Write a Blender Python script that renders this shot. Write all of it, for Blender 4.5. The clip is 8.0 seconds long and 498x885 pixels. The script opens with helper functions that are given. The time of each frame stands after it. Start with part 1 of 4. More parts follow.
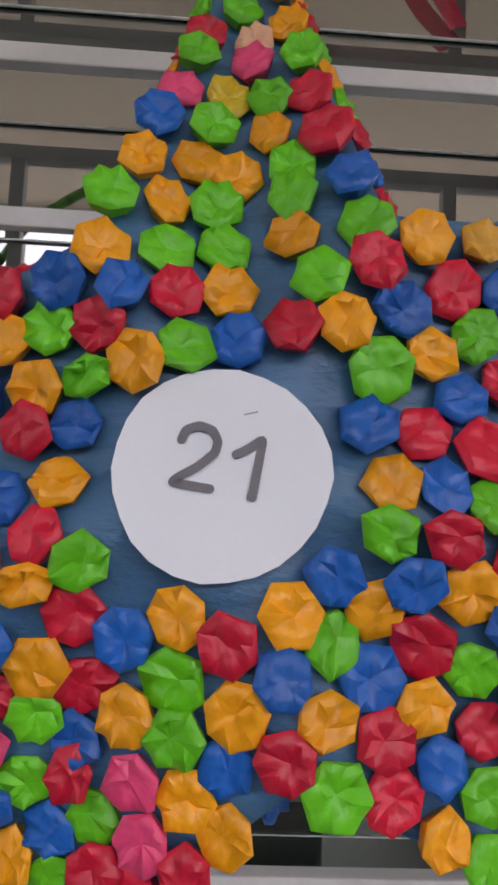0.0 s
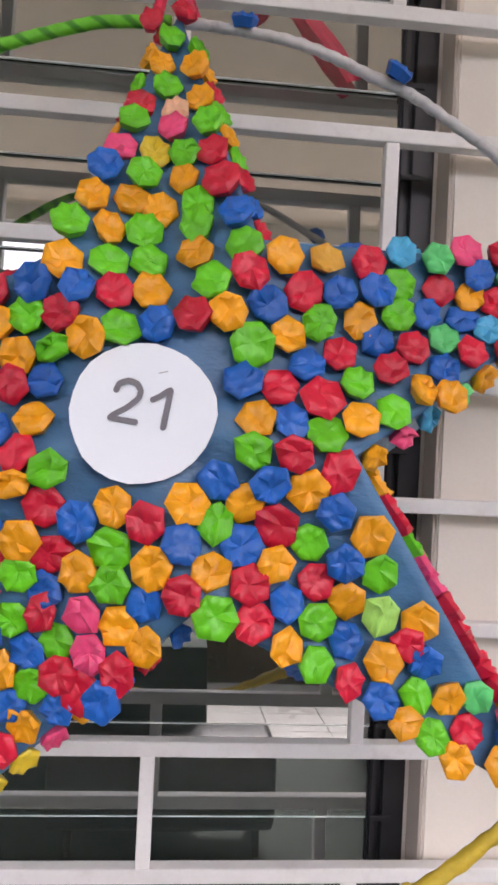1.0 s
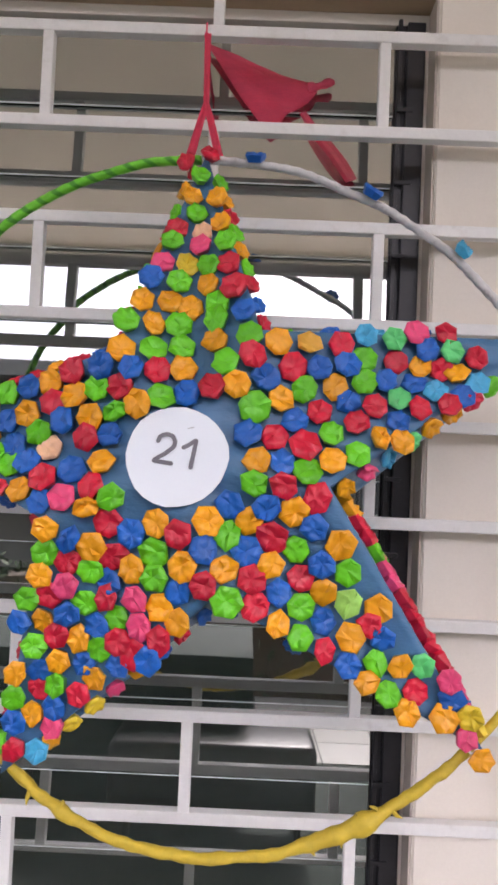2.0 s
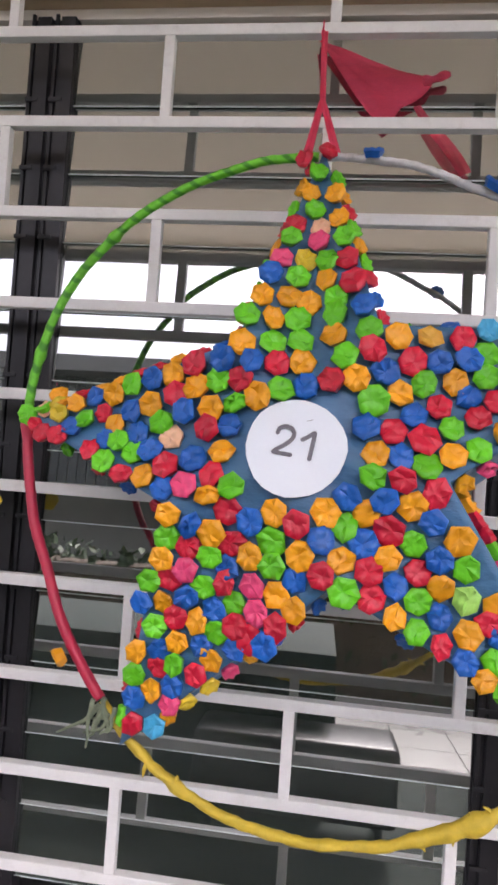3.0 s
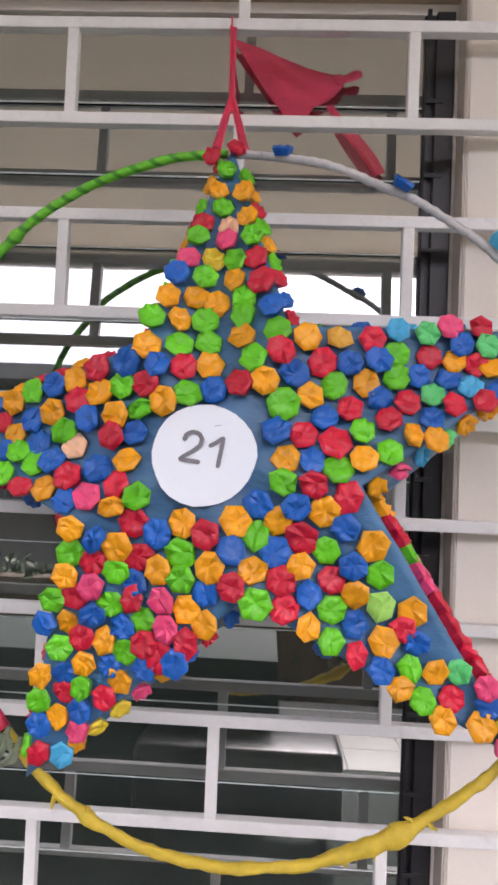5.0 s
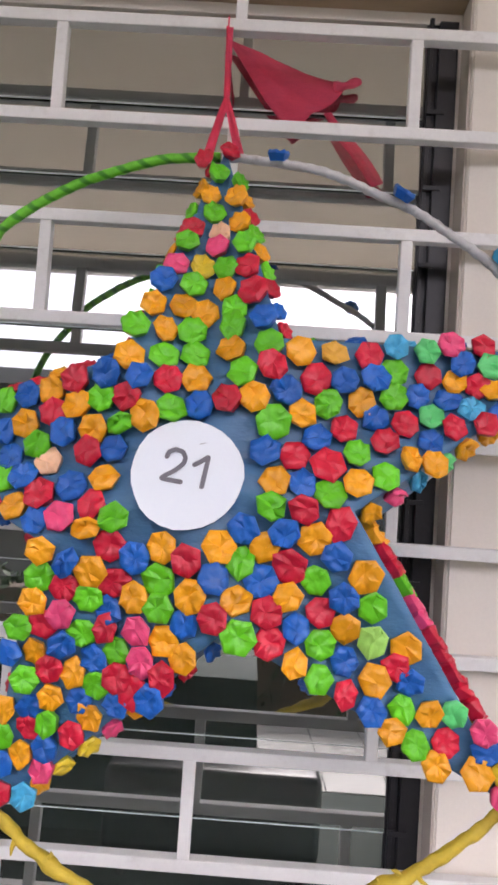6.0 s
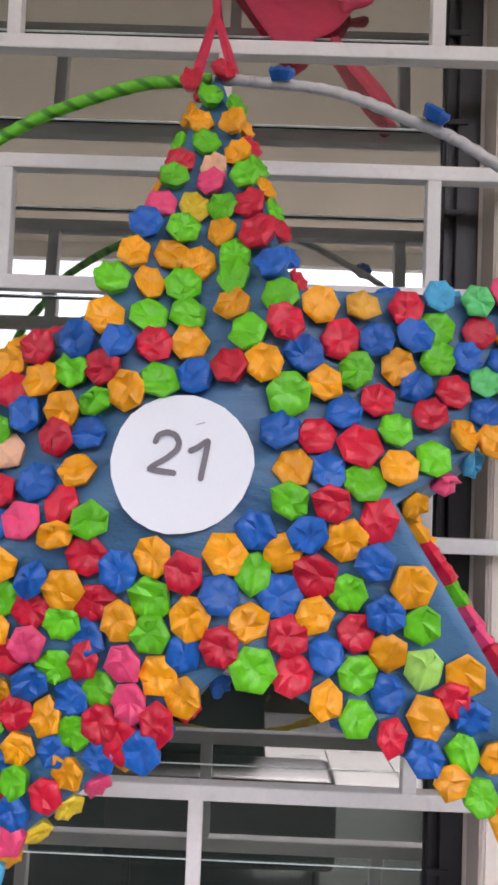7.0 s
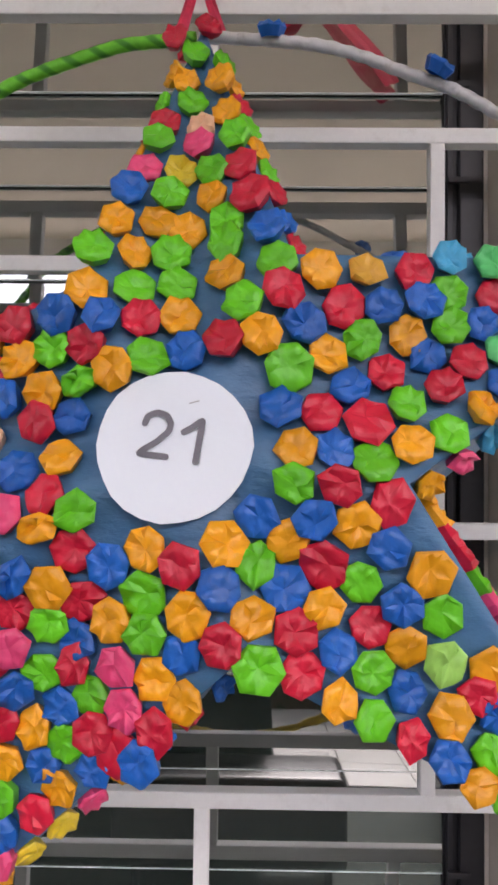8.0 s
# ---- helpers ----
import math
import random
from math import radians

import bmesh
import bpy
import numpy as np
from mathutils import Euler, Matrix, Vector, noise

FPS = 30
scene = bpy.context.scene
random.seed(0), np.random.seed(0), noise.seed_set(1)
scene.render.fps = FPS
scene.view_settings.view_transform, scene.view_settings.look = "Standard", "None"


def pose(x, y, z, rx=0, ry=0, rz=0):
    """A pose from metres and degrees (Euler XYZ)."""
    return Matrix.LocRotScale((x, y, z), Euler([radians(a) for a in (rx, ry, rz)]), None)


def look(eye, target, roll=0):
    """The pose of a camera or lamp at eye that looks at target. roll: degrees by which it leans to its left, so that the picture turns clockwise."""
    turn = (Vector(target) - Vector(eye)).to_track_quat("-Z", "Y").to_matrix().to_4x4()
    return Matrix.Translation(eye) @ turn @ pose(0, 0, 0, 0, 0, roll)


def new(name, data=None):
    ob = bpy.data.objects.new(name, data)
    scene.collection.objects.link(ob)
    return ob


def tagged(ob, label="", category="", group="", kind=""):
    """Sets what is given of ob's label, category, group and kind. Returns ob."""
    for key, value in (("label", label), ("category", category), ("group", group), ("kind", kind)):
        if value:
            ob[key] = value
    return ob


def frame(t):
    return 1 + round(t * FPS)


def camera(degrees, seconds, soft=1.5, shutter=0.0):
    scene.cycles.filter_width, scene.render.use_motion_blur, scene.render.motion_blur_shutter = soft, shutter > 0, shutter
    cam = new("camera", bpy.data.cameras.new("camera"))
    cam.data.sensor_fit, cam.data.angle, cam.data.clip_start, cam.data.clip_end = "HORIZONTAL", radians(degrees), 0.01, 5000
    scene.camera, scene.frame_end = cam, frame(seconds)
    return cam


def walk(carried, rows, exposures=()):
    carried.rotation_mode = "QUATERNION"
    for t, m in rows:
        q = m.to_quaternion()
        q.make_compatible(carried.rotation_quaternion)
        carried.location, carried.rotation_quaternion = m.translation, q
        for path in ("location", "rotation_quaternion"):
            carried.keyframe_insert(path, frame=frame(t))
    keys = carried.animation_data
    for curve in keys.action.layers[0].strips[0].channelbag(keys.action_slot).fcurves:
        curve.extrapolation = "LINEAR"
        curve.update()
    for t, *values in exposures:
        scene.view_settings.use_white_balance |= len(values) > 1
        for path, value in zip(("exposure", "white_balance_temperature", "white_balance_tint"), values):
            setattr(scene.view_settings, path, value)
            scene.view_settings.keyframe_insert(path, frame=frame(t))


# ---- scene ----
# ---- camera ----
cam = camera(41.9, 8.0, soft=3.0)
PATH = [
    (0, (-0.0078, 0.2284, 1.5599), (0.0780, 2.2266, 1.5759), 2.8),
    (0.2, (-0.0218, 0.1789, 1.5629), (0.1100, 2.1753, 1.5709), 2.9),
    (0.5, (-0.0348, 0.1274, 1.5469), (0.1687, 2.1169, 1.5409), 2.6),
    (0.8, (0.0112, 0.0515, 1.5319), (0.2108, 2.0412, 1.5339), 2.5),
    (1, (0.0501, -0.0021, 1.5119), (0.2108, 1.9922, 1.5219), 2.8),
    (1.2, (0.1063, -0.0743, 1.5009), (0.2101, 1.9231, 1.4689), 2.7),
    (2.3, (0.1054, -0.2995, 1.5419), (0.0180, 1.6965, 1.6289), 3.0),
    (2.5, (0.0804, -0.3015, 1.5339), (-0.0773, 1.6903, 1.5999), 3.5),
    (3, (0.0435, -0.2960, 1.5209), (-0.2025, 1.6882, 1.5699), 4.0),
    (3.5, (0.0395, -0.2959, 1.5209), (-0.2024, 1.6892, 1.5689), 3.7),
    (4, (0.0358, -0.2887, 1.5159), (-0.1931, 1.6978, 1.5599), 3.2),
    (4.2, (0.0401, -0.2829, 1.5169), (-0.1296, 1.7084, 1.5759), 3.1),
    (4.5, (0.0724, -0.2741, 1.5239), (-0.0571, 1.7215, 1.5809), 2.9),
    (5, (0.0973, -0.2511, 1.5269), (0.0120, 1.7458, 1.6009), 2.4),
    (5.2, (0.1031, -0.2583, 1.5459), (0.0286, 1.7371, 1.6679), 2.6),
    (6.3, (0.0861, -0.1306, 1.5359), (0.0528, 1.8673, 1.6229), 4.0),
    (6.5, (0.0850, -0.0825, 1.5309), (0.0417, 1.9158, 1.6029), 3.6),
    (6.8, (0.0792, -0.0252, 1.5349), (0.0239, 1.9725, 1.6049), 2.8),
    (7, (0.0729, -0.0080, 1.5399), (0.0466, 1.9906, 1.6149), 2.2),
    (7.5, (0.0523, 0.0029, 1.5339), (0.0981, 2.0006, 1.6099), 0.8),
    (8, (0.0733, 0.0521, 1.5249), (0.0490, 2.0506, 1.5899), 0.6),
]
walk(cam, [(t, look(eye, target, roll)) for t, eye, target, roll in PATH], exposures=[(0.0, 1.33, 6450, 22), (0.5, 1.48, 6450, 22), (1.0, 1.88, 6450, 22), (2.5, 1.87, 6350, 22), (6.5, 1.93, 6350, 22), (8.0, 1.78, 6450, 22)])

# ---- world and light ----
world = bpy.data.worlds.new("overcast_sky")
scene.world = world
world.use_nodes = True
wn = world.node_tree
sky = wn.nodes.new("ShaderNodeTexSky")
sky.sky_type = "NISHITA"
sky.sun_disc = False
sky.sun_elevation, sky.sun_rotation = radians(48), radians(160)
sky.air_density, sky.dust_density = 1.0, 4.0
soften = wn.nodes.new("ShaderNodeHueSaturation")
soften.inputs["Saturation"].default_value = 0.35
wn.links.new(sky.outputs[0], soften.inputs["Color"])
wn.links.new(soften.outputs[0], wn.nodes["Background"].inputs[0])
wn.nodes["Background"].inputs[1].default_value = 0.15

sun_data = bpy.data.lights.new("sun", "SUN")
sun_data.energy, sun_data.angle, sun_data.color = 1.9, radians(15), (1.0, 0.96, 0.9)
sun = new("sun", sun_data)
sun.matrix_world = look((3, -12, 14), (0, 0, 0))


# ---- materials ----
def nd(nt, kind, **values):
    n = nt.nodes.new(kind)
    for k, v in values.items():
        n.inputs[k].default_value = v
    return n


def surface(name, colour, rough=0.5, metal=0.0, vary=0.12, coarse=6.0, fine=90.0, bump=0.2, depth=0.002,
            stain=None, stain_amount=0.3, per_object=0.0, stretch=(1, 1, 1), sheen=0.0, rough_vary=0.12, through_light=0.0, detail=6.0):
    """Paint, plastic, plaster or paper with coarse and fine variation, fine relief and optional stains."""
    m = bpy.data.materials.new(name)
    m.use_nodes = True
    nt = m.node_tree
    b = nt.nodes["Principled BSDF"]
    tc = nt.nodes.new("ShaderNodeTexCoord")
    mp = nd(nt, "ShaderNodeMapping", Scale=stretch)
    nt.links.new(tc.outputs["Object"], mp.inputs[0])
    n1 = nd(nt, "ShaderNodeTexNoise", Scale=coarse, Detail=5.0)
    n2 = nd(nt, "ShaderNodeTexNoise", Scale=fine, Detail=detail, Roughness=0.6)
    for n in (n1, n2):
        nt.links.new(mp.outputs[0], n.inputs["Vector"])
    mix = nt.nodes.new("ShaderNodeMath")
    mix.operation = "ADD"
    nt.links.new(n1.outputs[0], mix.inputs[0])
    nt.links.new(n2.outputs[0], mix.inputs[1])
    val = nd(nt, "ShaderNodeMapRange")
    val.inputs["From Min"].default_value, val.inputs["From Max"].default_value = 0.6, 1.4
    val.inputs["To Min"].default_value, val.inputs["To Max"].default_value = 1 - vary, 1 + vary
    nt.links.new(mix.outputs[0], val.inputs["Value"])
    hsv = nd(nt, "ShaderNodeHueSaturation", Color=(*colour, 1))
    if per_object:
        info = nt.nodes.new("ShaderNodeObjectInfo")
        po = nd(nt, "ShaderNodeMapRange")
        po.inputs["To Min"].default_value, po.inputs["To Max"].default_value = 1 - per_object, 1 + per_object
        nt.links.new(info.outputs["Random"], po.inputs["Value"])
        mul = nt.nodes.new("ShaderNodeMath")
        mul.operation = "MULTIPLY"
        nt.links.new(po.outputs[0], mul.inputs[0])
        nt.links.new(val.outputs[0], mul.inputs[1])
        nt.links.new(mul.outputs[0], hsv.inputs["Value"])
    else:
        nt.links.new(val.outputs[0], hsv.inputs["Value"])
    out = hsv.outputs[0]
    if stain:
        n3 = nd(nt, "ShaderNodeTexNoise", Scale=coarse * 1.7, Detail=8.0, Roughness=0.7)
        nt.links.new(tc.outputs["Object"], n3.inputs["Vector"])
        mr = nd(nt, "ShaderNodeMapRange")
        mr.inputs["From Min"].default_value, mr.inputs["From Max"].default_value = 0.55, 0.75
        mr.inputs["To Max"].default_value = stain_amount
        nt.links.new(n3.outputs[0], mr.inputs["Value"])
        mx = nt.nodes.new("ShaderNodeMix")
        mx.data_type = "RGBA"
        mx.inputs[7].default_value = (*stain, 1)
        nt.links.new(mr.outputs[0], mx.inputs[0])
        nt.links.new(out, mx.inputs[6])
        out = mx.outputs[2]
    nt.links.new(out, b.inputs["Base Color"])
    rr = nd(nt, "ShaderNodeMapRange")
    rr.inputs["To Min"].default_value, rr.inputs["To Max"].default_value = max(0.02, rough - rough_vary), min(1, rough + rough_vary)
    nt.links.new(n1.outputs[0], rr.inputs["Value"])
    nt.links.new(rr.outputs[0], b.inputs["Roughness"])
    b.inputs["Metallic"].default_value = metal
    if sheen:
        b.inputs["Sheen Weight"].default_value = sheen
    bp = nd(nt, "ShaderNodeBump", Strength=bump, Distance=depth)
    nt.links.new(n2.outputs[0], bp.inputs["Height"])
    nt.links.new(bp.outputs[0], b.inputs["Normal"])
    if through_light:
        tr = nt.nodes.new("ShaderNodeBsdfTranslucent")
        nt.links.new(out, tr.inputs["Color"])
        ms = nt.nodes.new("ShaderNodeMixShader")
        ms.inputs[0].default_value = through_light
        nt.links.new(b.outputs[0], ms.inputs[1])
        nt.links.new(tr.outputs[0], ms.inputs[2])
        nt.links.new(ms.outputs[0], nt.nodes["Material Output"].inputs[0])
    return m


def film(name, colour):
    """Crinkled coloured plastic film."""
    return surface(name, colour, rough=0.38, vary=0.07, coarse=0.9, fine=1.6, bump=0.09, depth=0.10,
                   per_object=0.14, stretch=(1, 1.7, 1), detail=1.0, rough_vary=0.08)


FILMS = {
    "o": film("orange_film", (0.90, 0.38, 0.006)), "r": film("red_film", (0.66, 0.014, 0.045)),
    "g": film("green_film", (0.13, 0.60, 0.012)), "b": film("blue_film", (0.011, 0.125, 0.50)),
    "p": film("pink_film", (0.82, 0.07, 0.20)), "c": film("sky_blue_film", (0.06, 0.42, 0.70)),
    "m": film("mint_film", (0.10, 0.60, 0.18)), "y": film("yellow_film", (0.80, 0.58, 0.03)),
    "a": film("amber_film", (0.88, 0.46, 0.05)), "k": film("peach_film", (0.88, 0.52, 0.32)),
    "l": film("lime_film", (0.42, 0.80, 0.15)),
}
BODY_FILM = surface("steel_blue_film", (0.062, 0.178, 0.34), rough=0.34, vary=0.2, coarse=7, fine=16, bump=0.45, depth=0.010,
                    stretch=(1.2, 2.6, 1.0), stain=(0.05, 0.12, 0.24), stain_amount=0.5)
CREAM = surface("cream_wall_paint", (0.80, 0.73, 0.65), rough=0.75, vary=0.04, coarse=2.5, fine=160, bump=0.12, depth=0.001,
                stain=(0.6, 0.52, 0.44), stain_amount=0.25)
SOFFIT = surface("beige_ceiling_paint", (0.85, 0.75, 0.64), rough=0.8, vary=0.06, coarse=1.2, fine=60, bump=0.1, stretch=(2.5, 0.3, 1))
WHITE_IRON = surface("white_enamel_on_steel", (0.80, 0.78, 0.76), rough=0.42, vary=0.05, coarse=14, fine=120, bump=0.15, depth=0.0015,
                     stain=(0.42, 0.36, 0.3), stain_amount=0.28)
BLACK_FRAME = surface("black_anodised_aluminium", (0.022, 0.021, 0.024), rough=0.38, metal=0.2, vary=0.25, coarse=10, fine=70, bump=0.08)
PAPER = surface("white_bond_paper", (0.88, 0.93, 1.0), rough=0.7, vary=0.015, coarse=8, fine=200, bump=0.05, depth=0.0006)
INK = surface("grey_printed_ink", (0.19, 0.18, 0.21), rough=0.6, vary=0.06, coarse=20, fine=200, bump=0.02)
PENCIL = surface("pencil_smudge", (0.42, 0.42, 0.46), rough=0.7, vary=0.1, coarse=40, fine=300, bump=0.02)
WRAP_GREEN = surface("green_crepe_wrap", (0.14, 0.55, 0.025), rough=0.5, vary=0.2, coarse=25, fine=120, bump=0.4, depth=0.003)
def wound(m, dark, turns):
    """Slanting darker laps where a wrap overlaps itself."""
    nt = m.node_tree
    b = nt.nodes["Principled BSDF"]
    tc = nt.nodes.new("ShaderNodeTexCoord")
    wv = nd(nt, "ShaderNodeTexWave", Scale=turns, Distortion=1.2, Detail=1.0)
    wv.bands_direction = "DIAGONAL"
    nt.links.new(tc.outputs["Object"], wv.inputs["Vector"])
    mr = nd(nt, "ShaderNodeMapRange")
    mr.inputs["From Min"].default_value, mr.inputs["From Max"].default_value = 0.62, 0.95
    nt.links.new(wv.outputs["Fac"], mr.inputs["Value"])
    mx = nt.nodes.new("ShaderNodeMix")
    mx.data_type = "RGBA"
    mx.inputs[7].default_value = (*dark, 1)
    nt.links.new(mr.outputs[0], mx.inputs[0])
    nt.links.new(b.inputs["Base Color"].links[0].from_socket, mx.inputs[6])
    nt.links.new(mx.outputs[2], b.inputs["Base Color"])


wound(WRAP_GREEN, (0.045, 0.26, 0.012), 14)
WRAP_RED = surface("red_crepe_wrap", (0.50, 0.02, 0.06), rough=0.45, vary=0.14, coarse=25, fine=120, bump=0.3, depth=0.002)
WRAP_YELLOW = surface("yellow_crepe_wrap", (0.60, 0.43, 0.035), rough=0.6, vary=0.2, coarse=28, fine=90, bump=0.6, depth=0.004)
TAPE = surface("white_plastic_tape", (0.60, 0.58, 0.58), rough=0.5, vary=0.14, coarse=30, fine=110, bump=0.25, stain=(0.14, 0.12, 0.11), stain_amount=0.6)
RIBBON = surface("red_crepe_paper", (0.95, 0.13, 0.24), rough=0.6, vary=0.14, coarse=14, fine=130, bump=0.3, stretch=(1, 1, 5), through_light=0.4)
RAFFIA = surface("grey_green_straw", (0.17, 0.20, 0.13), rough=0.7, vary=0.3, coarse=30, fine=120, bump=0.3)
CONCRETE = surface("concrete", (0.46, 0.44, 0.41), rough=0.85, vary=0.12, coarse=1.5, fine=40, bump=0.3, stain=(0.18, 0.17, 0.15))
TILE = surface("white_floor_tile", (0.40, 0.40, 0.39), rough=0.3, vary=0.05, coarse=1.5, fine=30, bump=0.03, stain=(0.5, 0.48, 0.44))
FLOOR_PAINT = surface("dark_floor_paint", (0.024, 0.034, 0.029), rough=0.95, vary=0.2, coarse=1.5, fine=30, bump=0.2, rough_vary=0.03)
CLOTH = surface("dark_green_cloth", (0.018, 0.034, 0.028), rough=0.85, vary=0.25, coarse=5, fine=150, bump=0.3)
GRASS = surface("grass", (0.05, 0.085, 0.025), rough=0.9, vary=0.35, coarse=0.7, fine=12, bump=0.8, depth=0.03)
LEAF = surface("tree_leaves", (0.035, 0.075, 0.02), rough=0.6, vary=0.4, coarse=2, fine=20, bump=0.5, per_object=0.2)
BARK = surface("bark", (0.12, 0.09, 0.065), rough=0.9, vary=0.3, coarse=4, fine=40, bump=0.8, depth=0.01)
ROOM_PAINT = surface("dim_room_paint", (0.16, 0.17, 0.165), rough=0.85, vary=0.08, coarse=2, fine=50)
STEEL_GREY = surface("grey_steel_paint", (0.16, 0.155, 0.15), rough=0.55, vary=0.12, coarse=6, fine=60)
HALL_WALL = surface("dark_cladding_paint", (0.05, 0.055, 0.055), rough=0.6, vary=0.2, coarse=0.8, fine=12, bump=0.1)
VINYL = surface("black_vinyl", (0.012, 0.013, 0.014), rough=0.35, vary=0.2, coarse=12, fine=90)


def glass_material():
    """Tinted reflective louvre glass."""
    m = bpy.data.materials.new("tinted_louvre_glass")
    m.use_nodes = True
    nt = m.node_tree
    nt.nodes.remove(nt.nodes["Principled BSDF"])
    tr = nt.nodes.new("ShaderNodeBsdfTransparent")
    tr.inputs[0].default_value = (0.30, 0.37, 0.34, 1)
    tc = nt.nodes.new("ShaderNodeTexCoord")
    dust = nd(nt, "ShaderNodeTexNoise", Scale=5.0, Detail=6.0)
    nt.links.new(tc.outputs["Object"], dust.inputs["Vector"])
    ro = nd(nt, "ShaderNodeMapRange")
    ro.inputs["To Min"].default_value, ro.inputs["To Max"].default_value = 0.004, 0.03
    nt.links.new(dust.outputs[0], ro.inputs["Value"])
    wave = nd(nt, "ShaderNodeTexNoise", Scale=3.0, Detail=1.0)
    nt.links.new(tc.outputs["Object"], wave.inputs["Vector"])
    bp = nd(nt, "ShaderNodeBump", Strength=0.05, Distance=0.01)
    nt.links.new(wave.outputs[0], bp.inputs["Height"])
    gl = nt.nodes.new("ShaderNodeBsdfGlossy")
    gl.inputs[0].default_value = (0.84, 0.83, 0.81, 1)
    nt.links.new(ro.outputs[0], gl.inputs["Roughness"])
    nt.links.new(bp.outputs[0], gl.inputs["Normal"])
    ms = nt.nodes.new("ShaderNodeMixShader")
    ms.inputs[0].default_value = 0.5
    nt.links.new(tr.outputs[0], ms.inputs[1])
    nt.links.new(gl.outputs[0], ms.inputs[2])
    veil = nt.nodes.new("ShaderNodeBsdfDiffuse")
    veil.inputs[0].default_value = (0.40, 0.50, 0.45, 1)
    vr = nd(nt, "ShaderNodeMapRange")
    vr.inputs["To Min"].default_value, vr.inputs["To Max"].default_value = 0.02, 0.09
    nt.links.new(dust.outputs[0], vr.inputs["Value"])
    dusty = nt.nodes.new("ShaderNodeMixShader")
    nt.links.new(vr.outputs[0], dusty.inputs[0])
    nt.links.new(ms.outputs[0], dusty.inputs[1])
    nt.links.new(veil.outputs[0], dusty.inputs[2])
    nt.links.new(dusty.outputs[0], nt.nodes["Material Output"].inputs[0])
    return m


GLASS = glass_material()
TAN_BOARD = surface("tan_painted_board", (0.42, 0.31, 0.20), rough=0.6, vary=0.08, coarse=3, fine=40, bump=0.1, stretch=(0.4, 3, 1))
# Wall cream darkened to taupe: the side reveal's shade put into the colour.
JAMB_SHADE = surface("taupe_jamb_shade", (0.52, 0.45, 0.39), rough=0.6, vary=0.06, coarse=3, fine=60, bump=0.1)
GLASS_EDGE = surface("ground_glass_edge", (0.70, 0.76, 0.74), rough=0.35, vary=0.3, coarse=8, fine=60, bump=0.05)


# ---- mesh helpers ----
def to_mesh(name, bm, material, smooth=False):
    me = bpy.data.meshes.new(name)
    bmesh.ops.recalc_face_normals(bm, faces=bm.faces)
    bm.to_mesh(me)
    bm.free()
    me.materials.append(material)
    if smooth:
        me.polygons.foreach_set("use_smooth", [True] * len(me.polygons))
    return me


def part(name, bm, material, parent, label="", smooth=False, m=None):
    ob = new(name, to_mesh(name, bm, material, smooth))
    ob.parent = parent
    if m is not None:
        ob.matrix_local = m
    return tagged(ob, label)


def add_box(bm, x0, x1, y0, y1, z0, z1, bevel=0.0):
    r = bmesh.ops.create_cube(bm, size=1.0)
    m = Matrix.LocRotScale(((x0 + x1) / 2, (y0 + y1) / 2, (z0 + z1) / 2), None, (x1 - x0, y1 - y0, z1 - z0))
    bmesh.ops.transform(bm, matrix=m, verts=r["verts"])
    if bevel:
        edges = list({e for v in r["verts"] for e in v.link_edges})
        bmesh.ops.bevel(bm, geom=edges, offset=bevel, segments=2, affect="EDGES", profile=0.6)


def boxed(*dims, bevel=0.0):
    bm = bmesh.new()
    add_box(bm, *dims, bevel=bevel)
    return bm


def sweep(points, radius, sides=10, closed=False):
    """A tube along points; radius may be a number or a function of the index and the angle."""
    bm = bmesh.new()
    rings = []
    n = len(points)
    up = Vector((0.05, 0.12, 1)).normalized()
    for i, p in enumerate(points):
        a, b = points[max(0, i - 1)], points[min(n - 1, i + 1)]
        d = (Vector(b) - Vector(a)).normalized()
        s = d.cross(up).normalized()
        t = s.cross(d)
        ring = []
        for k in range(sides):
            w = 2 * math.pi * k / sides
            r = radius(i, w) if callable(radius) else radius
            ring.append(bm.verts.new(Vector(p) + (s * math.cos(w) + t * math.sin(w)) * r))
        rings.append(ring)
    for a, b in zip(rings, rings[1:]):
        for k in range(sides):
            bm.faces.new((a[k], a[(k + 1) % sides], b[(k + 1) % sides], b[k]))
    bm.faces.new(rings[0])
    bm.faces.new(rings[-1])
    return bm


def strip(points, widths, axis, thick=0.0006):
    """A thin ribbon along points, its width along axis."""
    bm = bmesh.new()
    rows = []
    for p, w in zip(points, widths):
        p, a = Vector(p), Vector(axis).normalized()
        rows.append([bm.verts.new(p + a * w * k) for k in (-0.5, -0.2, 0.15, 0.5)])
        rows[-1][1].co += Vector((0, -0.002, 0))
        rows[-1][2].co += Vector((0, 0.0015, 0))
    for a, b in zip(rows, rows[1:]):
        for k in range(3):
            bm.faces.new((a[k], a[k + 1], b[k + 1], b[k]))
    bmesh.ops.solidify(bm, geom=bm.faces[:], thickness=thick)
    return bm


# ---- structure: wall, room, porch ----
WALL_Y, GLASS_Y = 1.055, 1.134
X0, X1, Z0, Z1 = -1.78, 0.456, 0.42, 2.540


